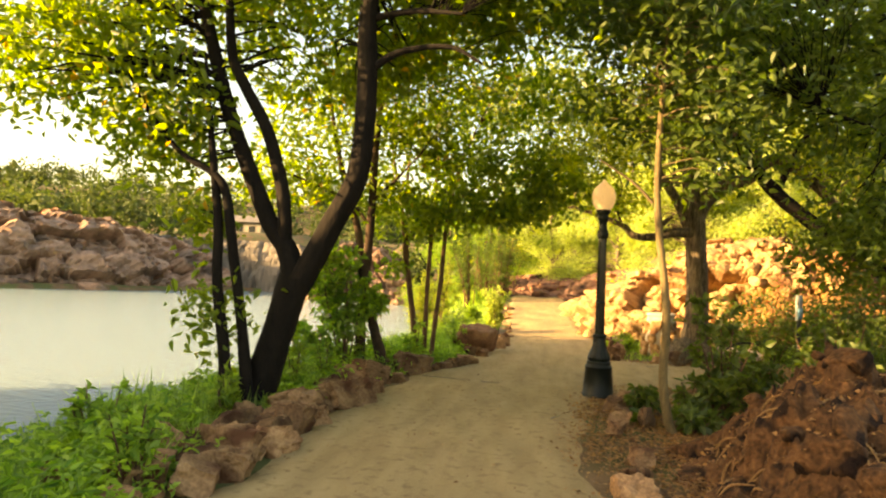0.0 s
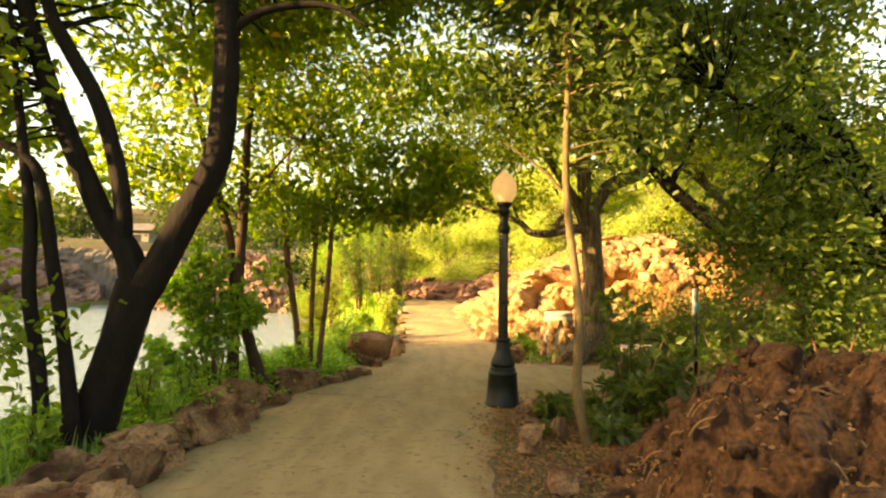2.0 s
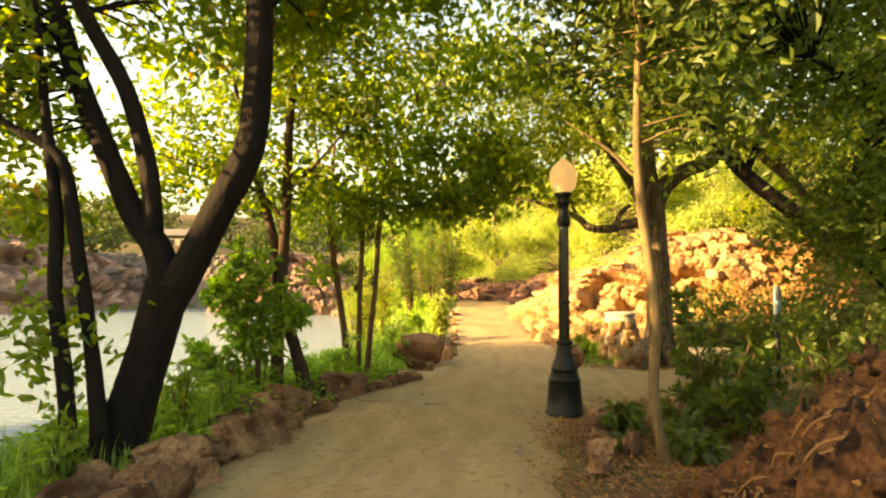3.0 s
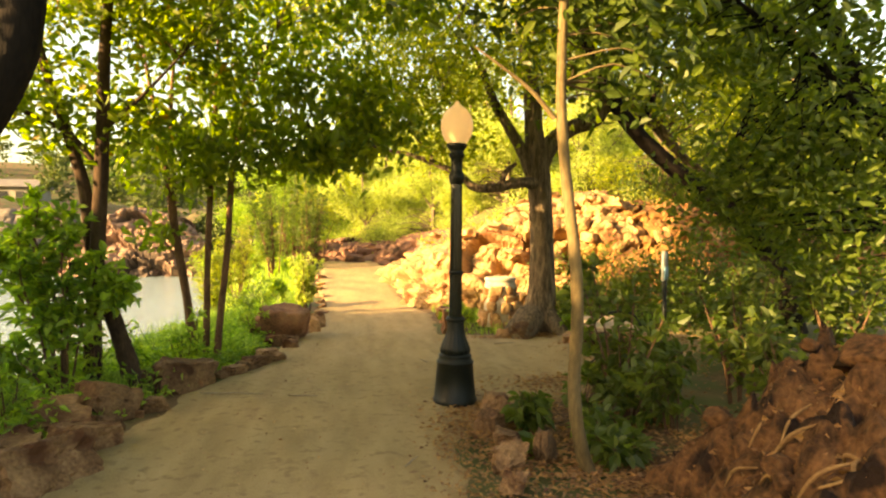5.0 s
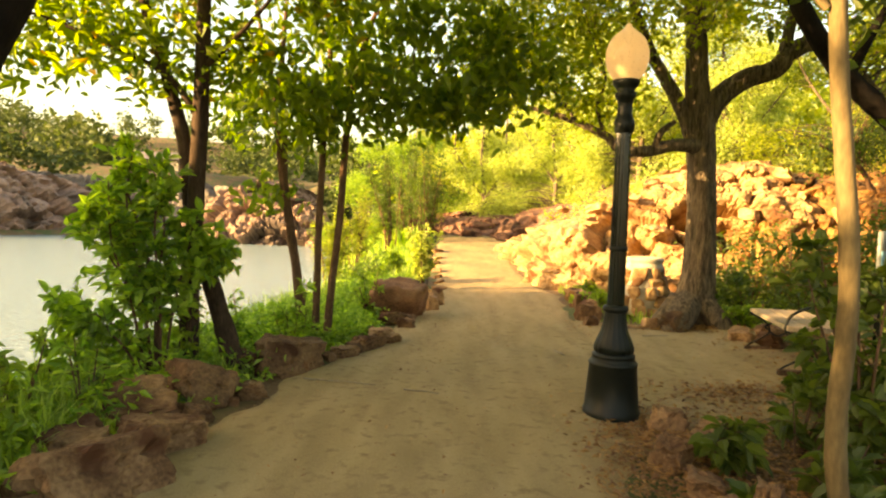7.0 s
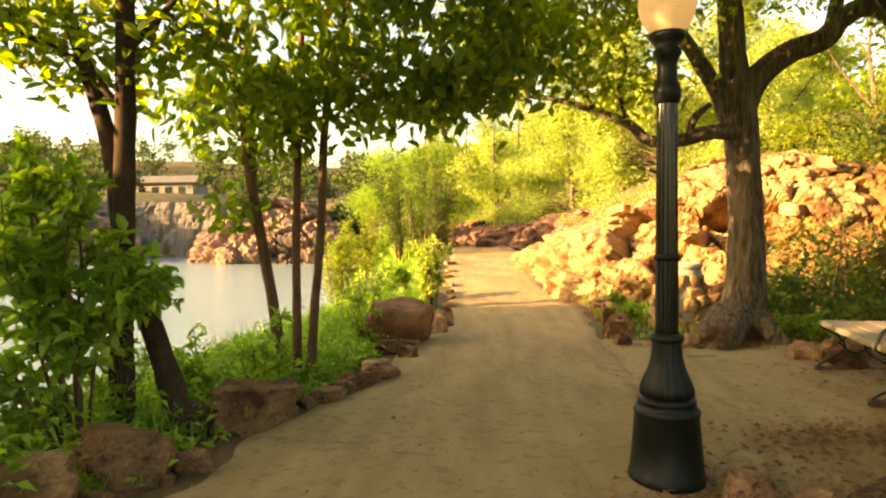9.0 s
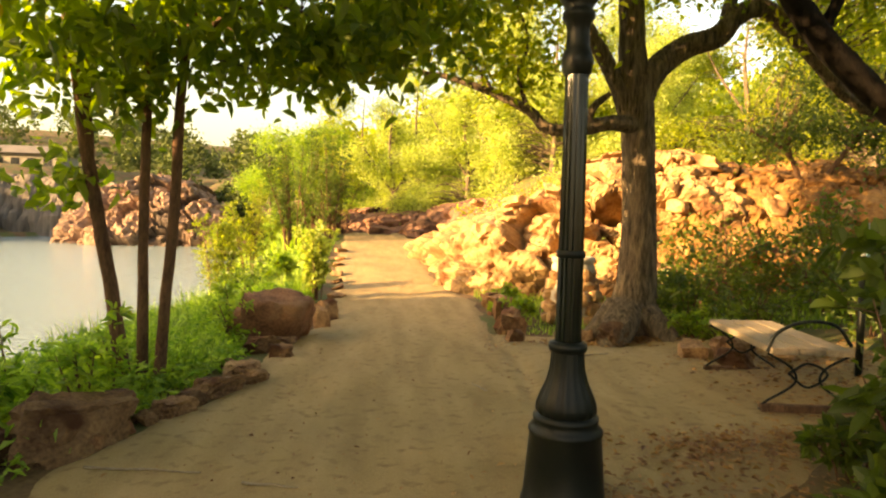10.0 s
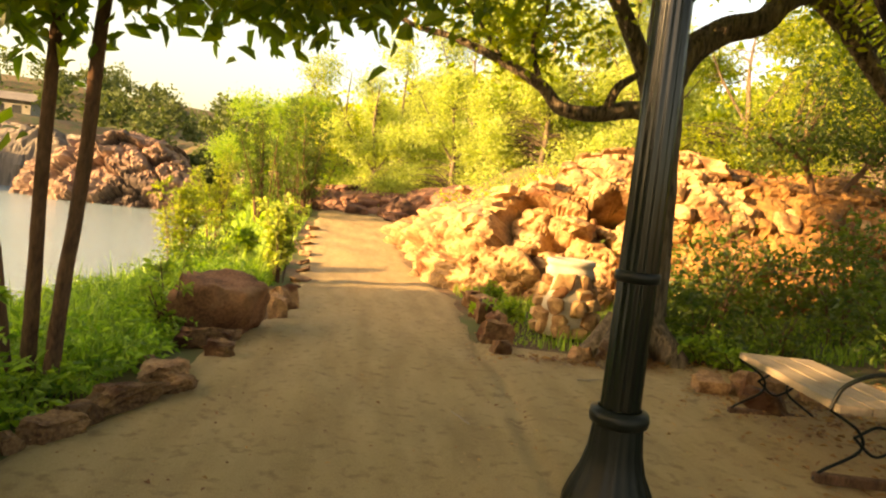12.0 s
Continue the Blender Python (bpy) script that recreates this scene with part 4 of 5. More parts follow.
# ---- sunlit crag ----
crag = thing("crag", (5, 17.5, 0), "sunlit golden granite crag of stacked broken ledges", "rock outcrop")
crng = np.random.default_rng(41)
def rock_face(parent, name, line, nu, nv, depth, freq, amp, mat, origin, back=1.35, holes=(), layer=1.5):
    """A fractured face along a foot line of (x, y, foot z, top z); its open side is to the right of the line."""
    L = np.array(line, float)
    d = np.r_[0, np.cumsum(np.hypot(*np.diff(L[:, :2], axis=0).T))]
    u = np.linspace(0, d[-1], nu)
    P = np.stack([np.interp(u, d, L[:, k]) for k in range(4)], -1)
    t = np.gradient(P[:, :2], axis=0)
    for _ in range(nu // 14):
        t[1:-1] = (t[:-2] + t[1:-1] + t[2:]) / 3
    t /= np.linalg.norm(t, axis=1)[:, None]
    out = np.stack([t[:, 1], -t[:, 0]], -1)
    pts = []
    for w in np.linspace(0, back, nv):
        q = min(w, 1.0)
        inn = depth * (q ** 1.5 + 1.6 * max(0, w - 1))
        z = P[:, 2] + (P[:, 3] - P[:, 2]) * (1 - (1 - q) ** 1.8) - 0.5 * depth * max(0, w - 1)
        pts.append(np.stack([P[:, 0] - out[:, 0] * inn, P[:, 1] - out[:, 1] * inn, z], -1))
    pts = np.array(pts)
    flat = pts.reshape(-1, 3)
    disp = np.zeros(len(flat))
    for k, (fr, am) in enumerate(((freq, amp), (freq * 2.4, amp * 0.3), (freq * 6.0, amp * 0.1))):
        for j, p in enumerate(flat):
            warp = noise.noise_vector(Vector(p) * fr * 0.9) * 0.25
            dist, near = noise.voronoi(Vector((p[0] * fr, p[1] * fr, p[2] * fr * layer)) + warp)
            n0 = near[0]
            disp[j] += am * (facet(n0, Vector((p[0] * fr, p[1] * fr, p[2] * fr * layer))) - (0.5 + 0.3 * k) * math.exp(-(dist[1] - dist[0]) / 0.05) + 0.14 * noise.fractal(Vector(p) * fr * 2.2, 0.8, 2.0, 4))
    for hx, hy, hz, hr, deep in holes:
        disp -= deep * np.exp(-(((flat - np.array([hx, hy, hz])) / hr) ** 2).sum(1) ** 2)
    disp = disp.reshape(nv, nu)
    pts[:, :, :2] += out[None] * disp[:, :, None] * 0.9
    pts[:, :, 2] += 0.4 * disp
    i = np.arange(nu * nv).reshape(nv, nu)
    f = np.stack([i[:-1, :-1], i[:-1, 1:], i[1:, 1:], i[1:, :-1]], -1).reshape(-1, 4)
    return mesh_object(name, pts.reshape(-1, 3) - np.array(origin), f, mat, parent, smooth=False)


CRAG_LINE = [(1.75, 27, 0.1, 1.1), (1.55, 23, -0.1, 1.35), (1.55, 20, -0.3, 1.55), (2.0, 17.9, -0.4, 1.8), (3.0, 16.8, -0.4, 2.3), (4.2, 16.3, -0.4, 2.6), (5.4, 16.05, -0.3, 2.75), (6.6, 15.9, -0.3, 2.8)]
rock_face(crag, "ledge", CRAG_LINE, 360, 130, 3.0, 0.68, 0.5, M_CRAG, (5, 17.5, 0), holes=[(2.1, 17.75, 0.45, 0.3, 0.9), (2.6, 17.3, 0.75, 0.22, 0.7), (1.85, 18.6, 0.9, 0.2, 0.5), (3.6, 17.0, 1.0, 0.24, 0.6), (4.6, 17.0, 1.5, 0.25, 0.7), (3.1, 17.4, 1.5, 0.2, 0.5), (5.3, 16.6, 1.2, 0.3, 0.6)], layer=1.75)
bank = thing("earth_bank", (9, 17, 0), "sunlit orange earth bank with embedded stones", "earth bank")
rock_face(bank, "bank_face", [(4.5, 16.4, -0.3, 1.9), (5.5, 15.65, -0.3, 2.35), (6.8, 15.35, -0.3, 2.55), (8.5, 15.0, -0.2, 2.65), (11, 14.5, 0.0, 2.5), (15, 13.4, 0.2, 2.4)], 240, 90, 3.4, 0.8, 0.34, M_EARTH, (9, 17, 0))
for k in range(30):
    q = crng.random() ** 1.1 * 5.4
    big_one = k < 3
    j = 2 + q * 0.9
    a0, a1 = CRAG_LINE[int(j)], CRAG_LINE[min(int(j) + 1, 7)]
    fr = j - int(j)
    x, y, z0, z1 = [a0[m] + (a1[m] - a0[m]) * fr for m in range(4)]
    w = crng.uniform(0.1, 0.9) if big_one else crng.random() ** 2.2 * 0.8
    s = crng.uniform(0.5, 0.95) if big_one else crng.uniform(0.14, 0.4)
    v = rock_shape((s * crng.uniform(1.1, 1.9), s * crng.uniform(0.8, 1.2), s * crng.uniform(0.5, 0.8)), crng, 3, 8, 0.06, 0.62, 0.45, broken=0.2)
    R = np.array(Euler((crng.uniform(-0.4, 0.4), crng.uniform(-0.3, 0.3), crng.uniform(0, 3.1))).to_matrix())
    ob = mesh_object("rock", v @ R.T, ICO[3][1], M_CRAG, crag, smooth=False)
    inn = 3.0 * w ** 1.5 - 0.22
    ob.location = (x + inn * (0.9 if x < 1.9 else 0.25) - 5, y + inn * (0.1 if x < 1.9 else 0.95) - 17.5, z0 + (z1 - z0) * (1 - (1 - w) ** 1.8) + 0.12)
for k in range(34):
    x = crng.uniform(6.2, 12)
    w = crng.random() ** 1.3 * 0.8
    y0 = float(np.interp(x, [5.5, 6.8, 8.5, 11, 15], [15.65, 15.35, 15.0, 14.5, 13.4]))
    s = crng.uniform(0.15, 0.5)
    v = rock_shape((s * 1.4, s, s * 0.8), crng, 3, 10, 0.14)
    ob = mesh_object("rock", v, ICO[3][1], M_CRAG, bank)
    ob.location, ob.rotation_euler = (x - 9, y0 + 3.4 * w ** 1.5 - 0.1 - 17, -0.2 + 2.7 * (1 - (1 - w) ** 1.8)), (crng.uniform(-0.5, 0.5), 0.2, crng.uniform(0, 3))
# low rock slope where the path bends away
bend = thing("rock_slope", (1, 33, 0.5), "low dusky red rock slope where the path bends", "rock outcrop")
rock_face(bend, "rock_face", [(-2.6, 33.6, 0.2, 1.35), (-0.6, 33.4, 0.2, 1.5), (1.0, 32.8, 0.3, 1.75), (2.4, 31.6, 0.3, 2.0), (3.4, 29.6, 0.2, 2.15), (4.0, 27.5, 0.2, 2.2)], 110, 40, 2.6, 0.5, 0.45, M_BEND, (1, 33, 0.5))
for k, (x, y, q) in enumerate([(-1.2, 32.6, 0.7), (0.4, 32.4, 0.9), (1.9, 30.9, 0.8), (2.3, 29.3, 0.6)]):
    rock("rock", (x, y, zg(x, y)), (q * 1.5, q, q * 0.6), 300 + k, M_BEND, "low broken red rock where the path bends", 30 * k, 3, group="rocks at the bend", rough=0.1, broken=0.15)

# ---- stone-clad urn ----
ux, uy = 2.8, 14.1
urn = thing("drinking_fountain", (ux, uy, zg(ux, uy)), "rubble-clad stone drinking fountain with pale concrete rim", "fountain")
v, f = lathe([(0.0, 0.0), (0.34, 0.0), (0.36, 0.15), (0.33, 0.45), (0.26, 0.68), (0.25, 0.72)], 28)
mesh_object("core", v, f, M_STONE, urn)
v, f = lathe([(0.24, 0.70), (0.29, 0.72), (0.30, 0.80), (0.28, 0.82), (0.28, 0.86), (0.30, 0.87), (0.30, 0.92), (0.26, 0.935), (0.22, 0.90), (0.0, 0.88)], 32)
mesh_object("rim", v, f, M_STONE, urn, "pale concrete rim")
urng = np.random.default_rng(51)
for ring, (zz, rr, n) in enumerate([(0.06, 0.35, 9), (0.22, 0.36, 8), (0.38, 0.34, 8), (0.54, 0.30, 7), (0.66, 0.26, 6)]):
    for k in range(n):
        a = 2 * math.pi * (k + 0.5 * (ring % 2)) / n + urng.uniform(-0.1, 0.1)
        v = rock_shape((urng.uniform(0.2, 0.34), 0.16, urng.uniform(0.15, 0.24)), urng, 3, 10, 0.12)
        ob = mesh_object("stone", v, ICO[3][1], M_CRAG, urn)
        ob.location, ob.rotation_euler = (rr * math.cos(a), rr * math.sin(a), zz + urng.uniform(-0.02, 0.02)), (urng.uniform(-0.3, 0.3), 0, a + math.pi / 2)


# ---- bench ----
def box(bm, x0, y0, z0, x1, y1, z1, bevel=0.006):
    r = bmesh.ops.create_cube(bm, size=1.0, matrix=Matrix.Translation(((x0 + x1) / 2, (y0 + y1) / 2, (z0 + z1) / 2)) @ Matrix.Diagonal((x1 - x0, y1 - y0, z1 - z0, 1)))
    if bevel:
        bmesh.ops.bevel(bm, geom=list({e for vv in r["verts"] for e in vv.link_edges}), offset=bevel, segments=2, affect="EDGES")
    return bm


bench = thing("bench", (3.32, 10.5, zg(3.32, 10.5)), "low weathered grey plank bench on curved iron legs", "bench")
bench.rotation_euler = (0, 0, radians(-11))
SEAT = 0.48
for k in range(3):
    part("plank", box(bmesh.new(), -0.29 + 0.196 * k, -0.66 + 0.012 * (k % 2), SEAT - 0.05, -0.29 + 0.196 * k + 0.188, 0.66 + 0.01 * k, SEAT), M_WOOD, bench, smooth=False)
for yy in (-0.6, 0.6):
    for sx in (-1, 1):
        v, f = tube(spline([(sx * 0.3, yy, SEAT - 0.05, 0.010), (sx * 0.12, yy, SEAT - 0.16, 0.010), (sx * 0.1, yy, SEAT - 0.28, 0.010), (sx * 0.3, yy, 0.06, 0.010), (sx * 0.34, yy, 0.0, 0.012)], 6), 8)
        mesh_object("leg", v, f, M_IRON, bench)
    part("foot_rail", box(bmesh.new(), -0.34, yy - 0.03, -0.01, 0.34, yy + 0.03, 0.045), M_BARK2, bench, smooth=False)
    v, f = tube(spline([(-0.14, yy, SEAT - 0.2, 0.01), (0, yy, SEAT - 0.12, 0.01), (0.14, yy, SEAT - 0.2, 0.01), (0, yy, SEAT - 0.3, 0.01), (-0.14, yy, SEAT - 0.2, 0.01)], 6), 6)
    mesh_object("scroll", v, f, M_IRON, bench)

v, f = tube(spline([(-0.3, -0.6, SEAT - 0.04, 0.014), (-0.24, -0.6, SEAT + 0.1, 0.014), (-0.05, -0.6, SEAT + 0.19, 0.014), (0.18, -0.6, SEAT + 0.17, 0.014), (0.3, -0.6, SEAT + 0.02, 0.014)], 6), 8)
mesh_object("armrest", v, f, M_IRON, bench, "curved dark iron armrest")
for x, y, q, k in ((3.62, 11.55, 0.42, 0), (4.1, 11.45, 0.34, 1), (3.3, 11.75, 0.3, 2), (3.45, 11.2, 0.3, 3)):
    rock("rock", (x, y, zg(x, y)), (q * 1.3, q, q * 0.8), 330 + k, M_ROCK, "reddish rock lying in the weeds behind the bench", 40 * k, 3, group="rocks behind the bench", rough=0.08, broken=0.2)

post = thing("sign_post", (4.22, 10.6, zg(4.22, 10.6)), "thin dark post with a small blue and white sign", "sign")
v, f = lathe([(0.0, -0.1), (0.03, -0.1), (0.03, 1.0), (0.0, 1.0)], 14)
mesh_object("shaft", v, f, M_IRON, post)
pn = part("panel", box(bmesh.new(), -0.07, -0.02, 0.95, 0.07, 0.02, 1.36), M_SIGN, post, "white panel with a blue band")
part("blue_band", box(bmesh.new(), -0.065, -0.024, 0.97, 0.065, -0.0205, 1.15, 0), M_BLUE, pn)
post.rotation_euler = (0, 0, radians(38))

# ---- shrubs ----
def along(pos, d, size, rng, slim):
    """Ovate folded leaves at given places, each pointing its own way."""
    n = len(pos)
    d = d / (np.linalg.norm(d, axis=1)[:, None] + 1e-9)
    q = rng.standard_normal((n, 3)) * 0.6 + np.array([0, 0, 1.0])
    a = np.cross(d, q)
    a /= np.linalg.norm(a, axis=1)[:, None] + 1e-9
    up = np.cross(a, d)
    L = size * rng.uniform(0.6, 1.25, (n, 1))
    low, high = pos + d * L * 0.3 + up * L * 0.12, pos + d * L * 0.66 + up * L * 0.09
    tip = pos + d * L - np.array([0, 0, 0.1]) * L
    v = np.stack([pos, low - a * L * slim * 0.48, high - a * L * slim * 0.36, tip, high + a * L * slim * 0.36, low + a * L * slim * 0.48], 1).reshape(-1, 3)
    i = np.arange(n)[:, None] * 6
    return v, np.concatenate([i + np.array([[0, 1, 2, 3]]), i + np.array([[0, 3, 4, 5]])], 0)


def sprigs(name, label, base, stems, leaf_mat, leaf, seed, twigs=16, reach=0.25, per=8, slim=0.5, bare=0.25, droop=0.25, mat=None, group="", category="shrub"):
    """A shrub of curved stems (x, y, z, r) with side twigs, every leaf growing from its twig."""
    rng = np.random.default_rng(seed)
    root = thing(name, base, label, category, group)
    off = np.array(base)
    rods, pos, way = [], [], []
    for pts in stems:
        sp = spline(pts, 8)
        v, f = tube(sp, 6, 0.03, rng)
        mesh_object("stem", v - off, f, mat or M_BARK2, root)
        for w in np.sort(rng.uniform(bare, 1.0, twigs)):
            k = min(int(w * (len(sp) - 1)), len(sp) - 2)
            a = sp[k, :3]
            t = sp[k + 1, :3] - a
            t /= np.linalg.norm(t) + 1e-9
            h = rng.standard_normal(3)
            h -= t * (h @ t)
            d = t * rng.uniform(0.3, 0.9) + h / (np.linalg.norm(h) + 1e-9)
            d /= np.linalg.norm(d)
            l_ = reach * rng.uniform(0.5, 1.2) * (1.15 - 0.5 * w)
            e = a + d * l_ + np.array([0, 0, -0.12 * l_])
            rods.append(tube(np.array([(*a, 0.35 * sp[k, 3] + 0.001), (*((a + e) / 2 + np.array([0, 0, 0.05 * l_])), 0.003), (*e, 0.0015)]), 4))
            u = np.linspace(0.2, 1.0, per)[:, None]
            pos.append(a + (e - a) * u)
            way.append(d * 0.7 + rng.standard_normal((per, 3)) * 0.75 - np.array([0, 0, droop]))
    v, f = joined(rods)
    tagged(mesh_object("twig", v - off, f, mat or M_BARK2, root), kind="stuff")
    v, f = along(np.vstack(pos), np.vstack(way), leaf, rng, slim)
    mesh_object("crown", v - off, f, leaf_mat, root, smooth=False)
    return root


def thicket(name, label, x, y, w, h, n, leaf_mat, leaf, seed, **more):
    """A sprig shrub whose stems fan out from one foot."""
    rng = np.random.default_rng(seed + 1000)
    z = zg(x, y)
    st = []
    for k in range(n):
        a, rr, q = rng.uniform(0, 6.28), w * rng.uniform(0.15, 1.0), rng.uniform(0.55, 1.05)
        c, s_ = math.cos(a), math.sin(a)
        f0 = 0.25 * rr
        st.append([(x + f0 * c, y + f0 * s_, z - 0.1, 0.006 + 0.006 * h), (x + 0.45 * rr * c, y + 0.45 * rr * s_, z + 0.4 * h * q, 0.005 + 0.004 * h), (x + 0.8 * rr * c, y + 0.8 * rr * s_, z + 0.78 * h * q, 0.004 + 0.002 * h), (x + rr * c, y + rr * s_, z + h * q, 0.003)])
    return sprigs(name, label, (x, y, z), st, leaf_mat, leaf, seed, **more)


def bush(name, x, y, w, h, n, leaf_mat, leaf, seed, label, per=20, mat=None, depth=None, slim=0.5, droop=0.1, group="", stems=7):
    rng = np.random.default_rng(seed)
    z = zg(x, y)
    st = []
    for k in range(stems):
        a = rng.uniform(0, 6.28)
        rr = w * rng.uniform(0.25, 0.75)
        st.append(("stem", [(x + 0.08 * math.cos(a), y + 0.08 * math.sin(a), z - 0.1, 0.008 + 0.006 * h), (x + 0.5 * rr * math.cos(a), y + 0.5 * rr * math.sin(a), z + 0.5 * h, 0.006 + 0.003 * h), (x + rr * math.cos(a), y + rr * math.sin(a), z + h * rng.uniform(0.75, 1.0), 0.003)]))
    d = depth or w
    bl = [(x, y, z + h * 0.42, w * 0.85, d * 0.85, h * 0.42, n // 3 + 1)]
    for k in range(8):
        q = rng.uniform(0.22, 0.5)
        bl.append((x + rng.uniform(-0.95, 0.95) * w, y + rng.uniform(-0.95, 0.95) * d, z + h * rng.uniform(0.2, 1.05), w * q, d * q, h * q * 0.6, max(1, n // 12)))
    return tree(name, label, (x, y, z), st, bl, mat or M_BARK2, leaf_mat, leaf, per, 0.1 + 0.05 * h, seed, 5, 0.003, droop, slim, "shrub", group)


sprigs("bush", "leafy green shrub growing round the slim twin tree", (-2.75, 8.95, -0.2),
    [[(-2.75, 8.95, -0.2, 0.016), (-2.78, 8.95, 0.7, 0.013), (-2.93, 8.95, 1.3, 0.009), (-3.1, 8.95, 1.72, 0.004)],
     [(-2.76, 8.94, -0.2, 0.016), (-2.85, 8.92, 0.5, 0.012), (-3.12, 8.9, 0.98, 0.008), (-3.3, 8.9, 1.4, 0.004)],
     [(-2.78, 8.93, -0.2, 0.014), (-2.92, 8.85, 0.3, 0.01), (-3.2, 8.8, 0.52, 0.007), (-3.5, 8.8, 0.56, 0.004)],
     [(-2.74, 8.97, -0.2, 0.015), (-2.74, 8.97, 0.8, 0.012), (-2.7, 8.95, 1.3, 0.008), (-2.82, 8.95, 1.8, 0.004)],
     [(-2.56, 9.12, 0.68, 0.012), (-2.45, 9.05, 0.92, 0.008), (-2.34, 9.0, 1.02, 0.005), (-2.22, 9.0, 1.0, 0.003)],
     [(-2.8, 8.9, -0.2, 0.012), (-2.9, 8.8, 0.2, 0.01), (-3.1, 8.75, 0.4, 0.007), (-3.35, 8.7, 0.34, 0.003)],
     [(-2.77, 8.9, -0.2, 0.014), (-2.88, 8.8, 0.6, 0.011), (-3.0, 8.72, 1.1, 0.008), (-3.02, 8.7, 1.58, 0.004)],
     [(-2.8, 9.0, -0.2, 0.014), (-2.98, 9.05, 0.6, 0.011), (-3.2, 9.1, 1.1, 0.008), (-3.22, 9.1, 1.6, 0.004)],
     [(-2.7, 8.9, -0.2, 0.014), (-2.68, 8.86, 0.6, 0.011), (-2.72, 8.84, 1.25, 0.008), (-2.62, 8.84, 1.82, 0.004)],
     [(-2.7, 8.92, -0.2, 0.013), (-2.6, 8.9, 0.5, 0.01), (-2.5, 8.9, 0.95, 0.007), (-2.42, 8.95, 1.35, 0.004)],
     [(-2.74, 8.92, -0.2, 0.014), (-2.86, 8.9, 0.8, 0.011), (-2.98, 8.9, 1.4, 0.008), (-2.92, 8.9, 1.92, 0.004)]],
    L_WEED, 0.112, 60, twigs=30, reach=0.27, per=9, slim=0.52, bare=0.28)
thicket("bush", "bright yellow-green young shrub by the path edge", -0.95, 16.6, 0.38, 1.3, 15, L_GOLD, 0.1, 61, twigs=16, reach=0.16, per=8, slim=0.42)
thicket("bush", "green leafy shrub by the path edge", -1.7, 18.0, 0.5, 0.7, 12, L_BUSH, 0.1, 62, twigs=16, reach=0.2, per=8)
for k, (x, y, w, h, n) in enumerate([(-5.0, 25.0, 0.9, 2.4, 10), (-1.9, 29.4, 1.0, 3.7, 14), (-4.6, 28.4, 1.1, 3.4, 10), (-3.3, 30.4, 1.2, 4.1, 14), (-1.7, 32.2, 1.1, 4.0, 14), (-2.9, 33.6, 1.3, 4.7, 15)]):
    thicket("bush", "tall loose green shrub between path and water", x + 0.35, y, w, h, n, (L_BANK, L_BUSH2)[k % 2], 0.115, 63 + k, twigs=36, reach=0.42, per=10, slim=0.32, bare=0.22, group="shrubs along the bank")
bush("bush", -2.3, 17.6, 0.6, 0.9, 60, L_BUSH2, 0.09, 68, "green leafy shrub on the bank")
# L_DARK puts the shade below the crag into these shrubs' leaf colour
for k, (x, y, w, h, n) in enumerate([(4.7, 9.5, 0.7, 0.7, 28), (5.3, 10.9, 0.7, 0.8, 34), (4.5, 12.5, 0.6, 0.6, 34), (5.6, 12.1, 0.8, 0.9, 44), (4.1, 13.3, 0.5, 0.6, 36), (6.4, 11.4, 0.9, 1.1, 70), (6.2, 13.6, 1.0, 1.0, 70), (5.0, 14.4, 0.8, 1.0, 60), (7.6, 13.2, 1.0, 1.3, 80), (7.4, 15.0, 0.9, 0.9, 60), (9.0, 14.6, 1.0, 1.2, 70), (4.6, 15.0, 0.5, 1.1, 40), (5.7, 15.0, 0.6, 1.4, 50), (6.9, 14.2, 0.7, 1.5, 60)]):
    bush("bush", x, y, w, h, n, L_DARK if y < 15.5 else L_BUSH, 0.085, 70 + k, "low undergrowth shrub, shade put into its dark green, beside the dirt clearing", per=18, slim=0.55, group="undergrowth")
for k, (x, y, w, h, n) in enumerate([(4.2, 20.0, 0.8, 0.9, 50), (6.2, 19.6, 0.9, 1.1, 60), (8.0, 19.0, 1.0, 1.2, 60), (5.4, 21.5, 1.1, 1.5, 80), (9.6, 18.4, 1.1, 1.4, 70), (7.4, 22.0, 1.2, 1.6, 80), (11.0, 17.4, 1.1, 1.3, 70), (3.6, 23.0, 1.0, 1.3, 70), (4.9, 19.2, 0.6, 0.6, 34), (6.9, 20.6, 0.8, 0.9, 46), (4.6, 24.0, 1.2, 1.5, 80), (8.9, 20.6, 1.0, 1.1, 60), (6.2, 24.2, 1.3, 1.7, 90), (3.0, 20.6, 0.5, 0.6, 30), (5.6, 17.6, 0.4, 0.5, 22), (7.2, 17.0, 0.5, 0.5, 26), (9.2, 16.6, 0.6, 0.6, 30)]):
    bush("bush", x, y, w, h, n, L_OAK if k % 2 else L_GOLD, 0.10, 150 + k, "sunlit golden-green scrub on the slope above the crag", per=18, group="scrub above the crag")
for k, (x, y, w, h, n, lf) in enumerate([(2.3, 7.85, 0.36, 1.35, 6, 0.13), (2.75, 8.15, 0.5, 0.7, 8, 0.11), (3.5, 7.9, 0.6, 1.0, 9, 0.11), (4.1, 8.7, 0.7, 1.1, 10, 0.11), (2.5, 7.3, 0.35, 0.5, 6, 0.11), (3.4, 7.1, 0.5, 0.8, 8, 0.11), (4.9, 8.3, 0.7, 1.2, 10, 0.11)]):
    thicket("bush", "green broad-leaved undergrowth shrub by the clearing", x, y, w, h, n, L_UNDER, lf, 400 + k, twigs=9, reach=0.24, per=6, slim=0.56, group="undergrowth")
